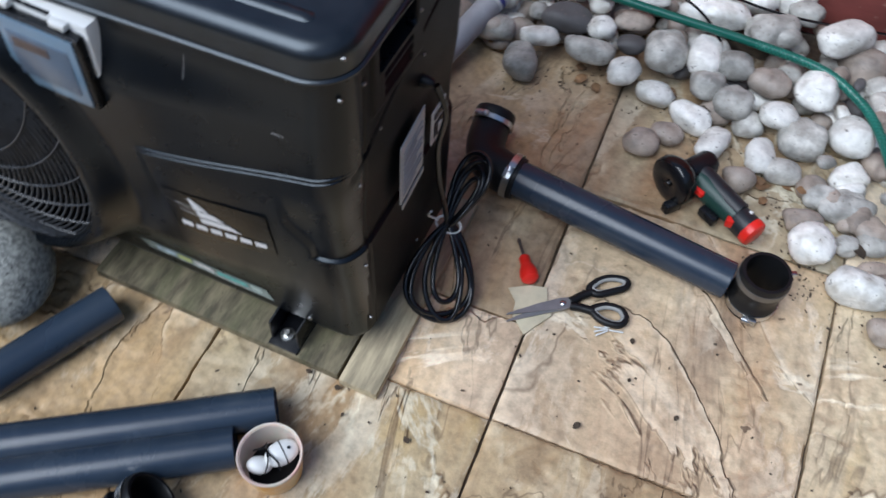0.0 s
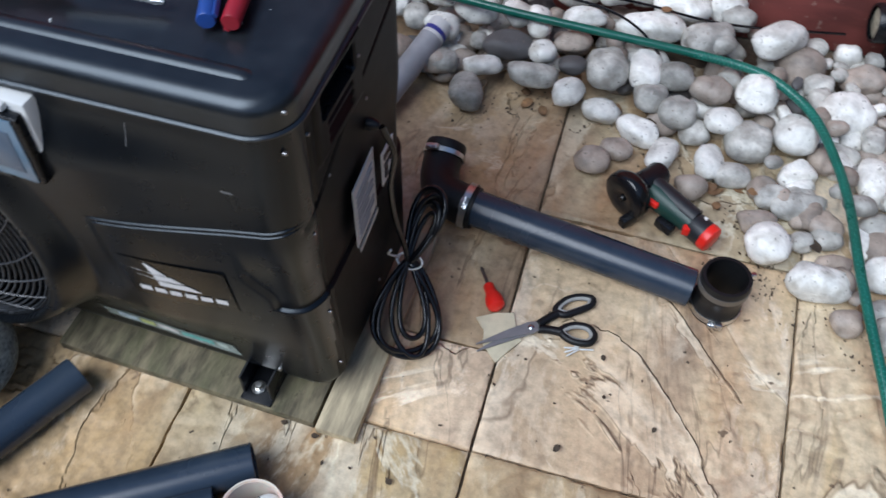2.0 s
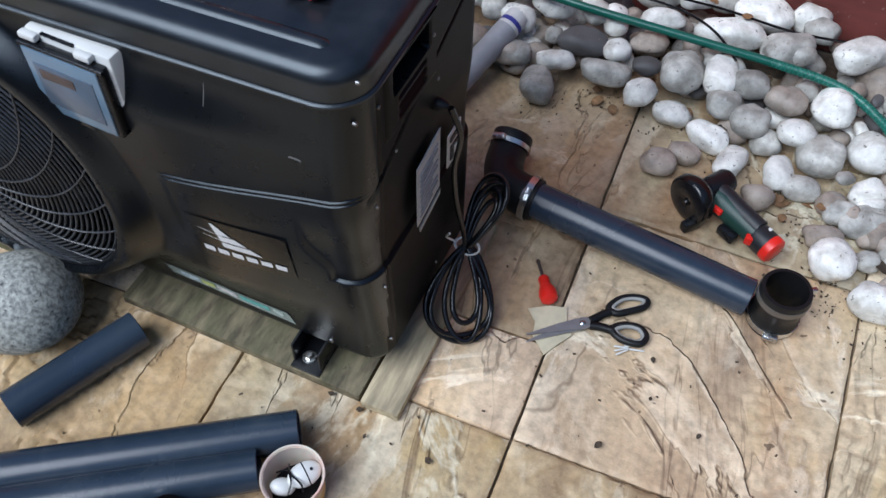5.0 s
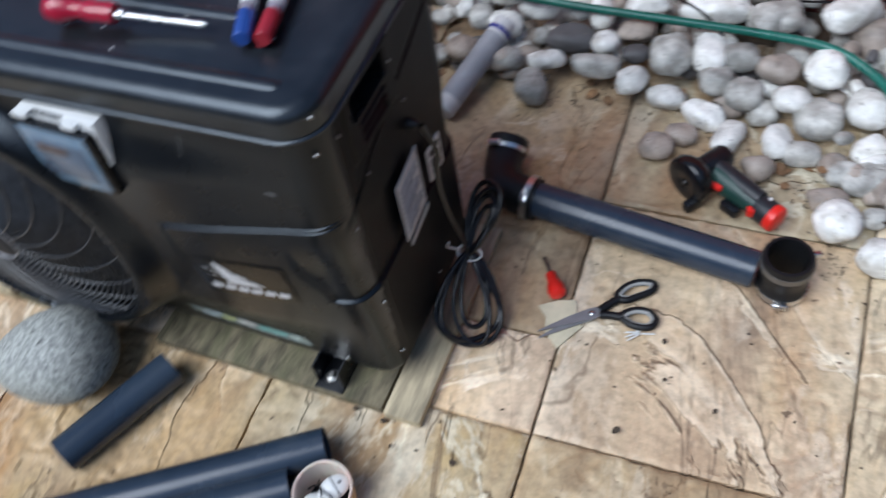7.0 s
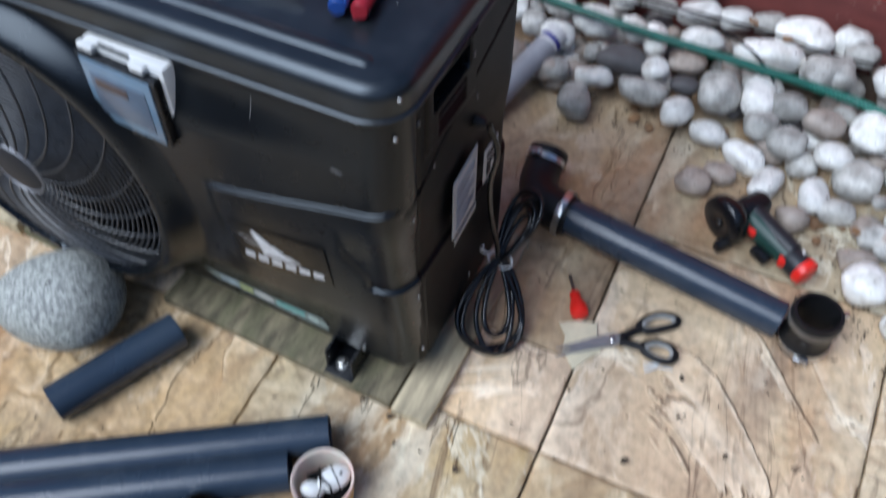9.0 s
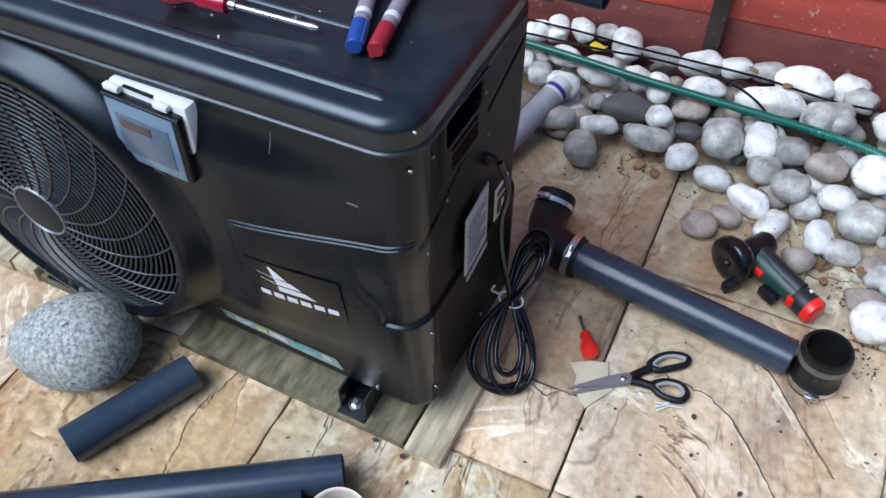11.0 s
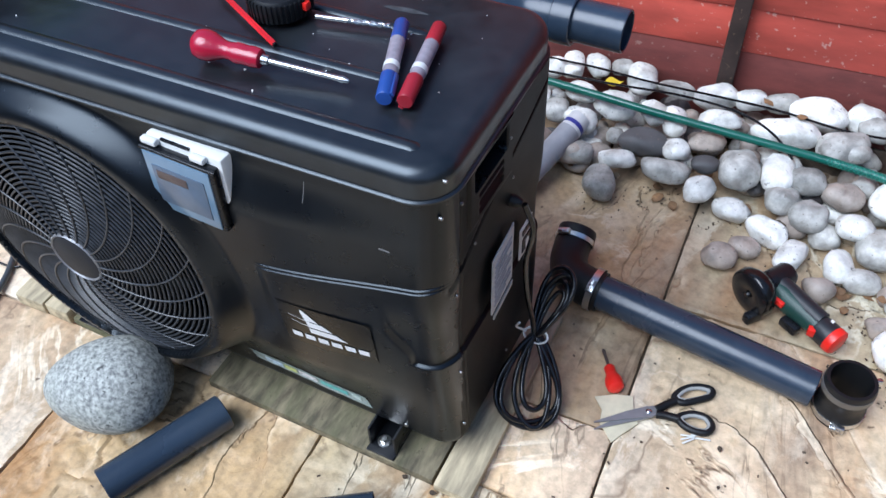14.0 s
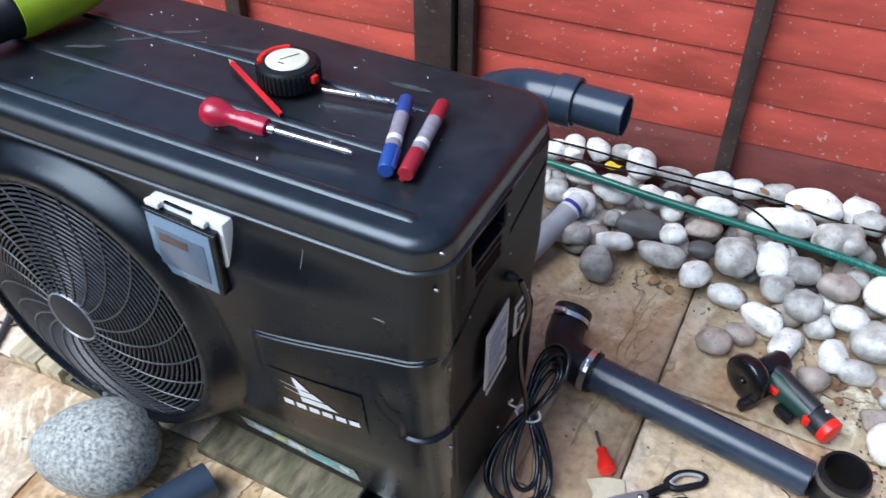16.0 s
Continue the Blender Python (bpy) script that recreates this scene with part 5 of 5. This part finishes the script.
part("guard", lathe([(0.0365, 0.0), (0.0385, 0.003), (0.0385, 0.016), (0.032, 0.026), (0.012, 0.028), (0.012, 0.024), (0.031, 0.022), (0.0355, 0.014), (0.0355, 0.0)], mh @ T((0, 0, 0.078)) @ rot("X", 180) @ Matrix.Diagonal((1.1, 1.1, 1, 1)), 48), material("glossy_black", (0.006, 0.006, 0.006), 0.18), gr, "glossy black round guard")
disc = part("grinding_disc", lathe([(0, 0.004), (0.010, 0.004), (0.016, 0.0075), (0.030, 0.007), (0.0385, 0.003), (0.0405, -0.003), (0.039, -0.006), (0, -0.006)], mh @ T((0, 0, 0.0765)), 48), material("black_cover", (0.008, 0.008, 0.009), 0.22), gr, "glossy black dished wheel cover")
part("disc_nut", lathe([(0, 0.004), (0.004, 0.004), (0.0055, 0.002), (0.0055, 0)], mh @ T((0, 0, 0.0805)), 20), material("dark_steel", (0.07, 0.07, 0.07), 0.4, 1.0), disc)
part("guard_foot", box((0.03, 0.016, 0.020), T((0.322, 0.470, 0.013)) @ rot("Z", 50), 0.004), BLACK2, gr)

# tub with small parts
tub = thing("paper_tub", (-0.034, -0.181, 0.001), "small printed cardboard tub holding white plastic parts", "tub")
m = T((-0.034, -0.181, 0.001)) @ rot("X", 3) @ Matrix.Diagonal((0.88, 0.88, 0.90, 1))
ORANGE = material("orange_print", (0.66, 0.30, 0.03), 0.45, color2=(0.66, 0.50, 0.22), scale=45, stain=(0.76, 0.62, 0.50), stain_amt=0.8, stain_scale=16)
PINK = material("pale_pink_card", (0.74, 0.56, 0.50), 0.6, scale=25, color2=(0.64, 0.60, 0.50), stain=(0.62, 0.28, 0.24), stain_amt=0.6, stain_scale=20)
part("tub_wall", lathe([(0.034, 0.001), (0.041, 0.001), (0.046, 0.058), (0.0466, 0.060), (0.0460, 0.061), (0.0445, 0.060), (0.0405, 0.003)], m, 48, closed=True), ORANGE, tub, "orange and white printed wall")
part("lining", lathe([(0.0402, 0.004), (0.0442, 0.0595), (0.0432, 0.0595), (0.0392, 0.004)], m, 48, closed=True), PINK, tub, "pale pink inside")
part("rim", lathe([(0.0443, 0.0575), (0.0478, 0.0575), (0.0482, 0.060), (0.0470, 0.0625), (0.0447, 0.0615)], m, 48, closed=True), PINK, tub, "pale pink rolled rim")
# floor coloured near-black for the shade in the tub
part("tub_floor", lathe([(0, 0.001), (0.0405, 0.001), (0.0405, 0.004), (0, 0.004)], m, 40), SHADE_BLACK, tub)
clip1 = tagged(new("plastic_clip"), "white plastic clips with a black wire inside the tub", "plastic part")
clip1.matrix_basis = clip1.matrix_world = T((-0.032, -0.18, 0.006))


def oval(rx, ry, rz, m):
    """A smooth flattened oval body."""
    prof = [(max(0.0, math.cos(radians(a))), math.sin(radians(a))) for a in range(-90, 91, 15)]
    return lathe(prof, m @ Matrix.Diagonal((rx, ry, rz, 1)), 28)


BODY = T((-0.025, -0.172, 0.043)) @ rot("Z", 55) @ rot("X", 22)
white_body = part("white_body", oval(0.023, 0.016, 0.010, BODY), WHITE_PL, clip1)
part("seam", sweep([BODY @ Vector((0.002, 0.0158 * math.cos(a), 0.0101 * math.sin(a))) for a in [radians(12 * i) for i in range(16)]], 0.0008, 6), BLACK_CABLE, white_body, "dark seam line")
part("eye_hole", lathe([(0, 0.001), (0.0022, 0.0008), (0.0022, -0.002)], BODY @ T((0.010, 0.002, 0.0088)), 12), BLACK2, white_body)
part("white_body", oval(0.017, 0.012, 0.010, T((-0.044, -0.196, 0.036)) @ rot("Z", 30) @ rot("Y", 18)), WHITE_PL, clip1)
part("wire", sweep(spline([(-0.060, -0.184, 0.040), (-0.046, -0.178, 0.050), (-0.034, -0.184, 0.054), (-0.020, -0.188, 0.052), (-0.014, -0.194, 0.046)]), 0.0013, 8), BLACK_CABLE, clip1, "black wire")
part("wire", sweep(spline([(-0.050, -0.168, 0.042), (-0.042, -0.180, 0.050), (-0.032, -0.192, 0.052), (-0.030, -0.206, 0.044)]), 0.0011, 8), BLACK_CABLE, clip1, "black wire")

# sealant cartridge behind the pump
sel = thing("sealant_cartridge", (-0.12, 0.69, 0.03), "grey white sealant cartridge with a blue band resting on pebbles", "sealant cartridge")
m = along((-0.098, 0.762, 0.078), (-0.145, 0.600, 0.034)) @ Matrix.Diagonal((0.92, 0.92, 1, 1))
CART = material("cartridge_white", (0.56, 0.56, 0.55), 0.4, vary=0.1)
part("tube", lathe([(0.0, 0.004), (0.022, 0.004), (0.023, 0.0), (0.0245, 0.0), (0.0245, 0.215), (0.02, 0.220), (0.008, 0.222), (0, 0.222)], m, 40), CART, sel)
part("blue_band", lathe([(0.0246, 0.020), (0.0250, 0.020), (0.0250, 0.029), (0.0246, 0.029)], m, 40, closed=True), material("blue_band", (0.03, 0.035, 0.22), 0.4), sel, "dark blue band")
part("label_block", lathe([(0.0246, 0.036), (0.0249, 0.036), (0.0249, 0.190), (0.0246, 0.190)], m, 40, closed=True), material("grey_label", (0.30, 0.31, 0.33), 0.45, vary=0.12), sel, "grey printed label")
for k in range(7):
    part("print_bar", box((0.0012, 0.020, 0.004), m @ rot("Z", 200 + 3 * (k % 3)) @ T((0.0250, 0, 0.045 + 0.012 * k)), 0.0003), WHITE_PL, sel)
part("plunger", lathe([(0, 0.003), (0.022, 0.003), (0.022, 0.006), (0, 0.006)], m, 32), material("brown_plunger", (0.20, 0.16, 0.13), 0.6), sel)

# garden spotlight
spot = thing("garden_spotlight", (0.70, 0.98, 0.05), "black garden spotlight on a spike among the pebbles", "spotlight")
m = along((0.655, 0.985, 0.115), (0.80, 1.01, 0.12))
part("housing", lathe([(0.030, 0.0), (0.034, 0.0), (0.036, 0.004), (0.036, 0.030), (0.031, 0.034), (0.031, 0.055), (0.028, 0.060), (0.028, 0.085), (0.018, 0.098), (0, 0.1)], m, 36), BLACK2, spot)
part("lens", lathe([(0, 0.003), (0.024, 0.004), (0.031, 0.007), (0.031, 0.010), (0, 0.010)], m, 36), material("lens_glass", (0.42, 0.40, 0.30), 0.1, spec=0.8, vary=0.3, scale=60), spot, "pale glass lens")
part("bracket", box((0.012, 0.05, 0.09), T((0.715, 0.985, 0.075)), 0.003), BLACK2, spot)
part("junction_box", box((0.06, 0.04, 0.05), T((0.725, 0.965, 0.045)), 0.008), BLACK2, spot)
part("spike", lathe([(0, -0.06), (0.003, -0.055), (0.012, 0.03), (0, 0.03)], T((0.715, 0.985, 0.03)), 12), BLACK2, spot)

# leaves, dirt and crumbs
def leaf(x, y, z, size, turn, tilt, mat, label):
    bm = bmesh.new()
    top = [bm.verts.new((size * t, 0.34 * size * math.sin(math.pi * t ** 0.8), 0.12 * size * math.sin(6 * t))) for t in [i / 8 for i in range(9)]]
    bot = [bm.verts.new((size * t, -0.34 * size * math.sin(math.pi * t ** 0.8), 0.05 * size * math.cos(5 * t))) for t in [i / 8 for i in range(9)]]
    for i in range(8):
        bm.faces.new((top[i], top[i + 1], bot[i + 1], bot[i]))
    bmesh.ops.remove_doubles(bm, verts=bm.verts[:], dist=1e-5)
    bmesh.ops.solidify(bm, geom=bm.faces[:], thickness=0.0005)
    bm.transform(T((x, y, z)) @ rot("Z", turn) @ rot("Y", tilt))
    return single("fallen_leaf", bm, mat, label, "leaf", "fallen leaves")


DRY = material("dry_leaf", (0.22, 0.12, 0.055), 0.8, vary=0.3, scale=80, random_shift=0.3)
YEL = material("yellow_leaf", (0.65, 0.48, 0.03), 0.6)
leaf(-0.085, 0.857, 0.105, 0.038, 20, -10, YEL, "bright yellow fallen leaf among the pebbles")
rl = random.Random(12)
for x, y, z in ((0.10, 0.70, 0.006), (0.075, 0.712, 0.008), (0.12, 0.69, 0.005), (0.02, 0.77, 0.05), (0.235, 0.90, 0.12), (0.43, 0.58, 0.01), (0.46, 0.56, 0.008), (0.53, 0.55, 0.012), (0.50, 0.60, 0.012), (0.0, 0.74, 0.03), (0.18, 0.72, 0.015), (0.30, 0.90, 0.115)):
    leaf(x, y, z, rl.uniform(0.02, 0.04), rl.uniform(0, 360), rl.uniform(-25, 10), DRY, "curled dry brown leaf on the ground")
MULCH = material("dark_leaf", (0.055, 0.038, 0.024), 0.85, vary=0.3, scale=80, random_shift=0.3)
for x, y in ((-0.019, -0.046), (0.110, -0.077), (-0.057, -0.040), (0.011, -0.074), (0.311, 0.051), (0.432, 0.120), (0.353, 0.140), (0.337, 0.211)):
    leaf(x, y, 0.004, rl.uniform(0.007, 0.014), rl.uniform(0, 360), rl.uniform(-8, 4), MULCH, "small dark shrivelled leaf on the paving")
for k in range(26):
    x = rl.uniform(-0.2, 0.72)
    y = edge_y(x) + rl.uniform(-0.02, 0.10)
    leaf(x, y, rl.uniform(0.006, 0.03), rl.uniform(0.015, 0.034), rl.uniform(0, 360), rl.uniform(-25, 15), DRY if k % 3 else MULCH, "dry brown leaf lying between pebbles")
crumbs = bmesh.new()
rd = random.Random(21)
for k in range(520):
    if k < 260:
        x = rd.uniform(-0.05, 0.9)
        y = edge_y(x) - abs(rd.gauss(0, 0.05)) + 0.03
    elif k < 320:
        x, y = rd.gauss(0.54, 0.05), rd.gauss(0.42, 0.04)
    else:
        x, y = rd.uniform(-0.5, 0.8), rd.uniform(-0.5, 0.6)
    s = rd.uniform(0.0008, 0.0026)
    if -0.83 < x < 0.06 and -0.045 < y < 0.33:
        continue
    box((s * rd.uniform(1, 2.5), s, s * 0.7), T((x, y, 0.0015)) @ rot("Z", rd.uniform(0, 180)), bm=crumbs)
single("dirt_crumbs", crumbs, material("dark_dirt", (0.07, 0.05, 0.035), 0.95, vary=0.4, scale=100), "dark soil crumbs scattered on the paving", "dirt", kind="stuff", smooth=False)

# scuffs on the lid
SCUFF = material("dusty_scuff", (0.045, 0.047, 0.050), 0.7, vary=0.4, scale=90)
ru = random.Random(77)
for x, y, n, turn in ((-0.52, 0.205, 0.07, 35), (-0.49, 0.19, 0.05, 30), (-0.55, 0.17, 0.06, 40), (-0.40, 0.215, 0.08, 12), (-0.17, 0.235, 0.05, 5), (-0.205, 0.105, 0.035, 20), (-0.19, 0.098, 0.022, 60), (-0.60, 0.12, 0.05, 30)):
    bm = bmesh.new()
    rim = [(n * (0.5 + 0.12 * ru.random()) * math.cos(t), 0.004 * (0.5 + ru.random()) * math.sin(t)) for t in [2 * math.pi * i / 16 for i in range(16)]]
    bm.faces.new([bm.verts.new((u, v, 0)) for u, v in rim])
    bm.transform(T((x, y, ZT - 0.0016)) @ rot("Z", turn))
    part("scuff", bm, SCUFF, lid, "faint dusty scuff")

# pale crumbs on the lid
dust = bmesh.new()
rp = random.Random(31)
for k in range(46):
    x, y = rp.uniform(-0.72, -0.05), rp.uniform(0.02, 0.27)
    q = rp.choice([0.0007, 0.0009, 0.0012, 0.0018])
    box((q * rp.uniform(1, 2), q, q), T((x, y, ZT - 0.0015)) @ rot("Z", rp.uniform(0, 180)), bm=dust)
single("pale_crumbs", dust, WHITE_PL, "tiny pale plastic crumbs scattered on the black lid", "crumbs", kind="stuff", smooth=False)
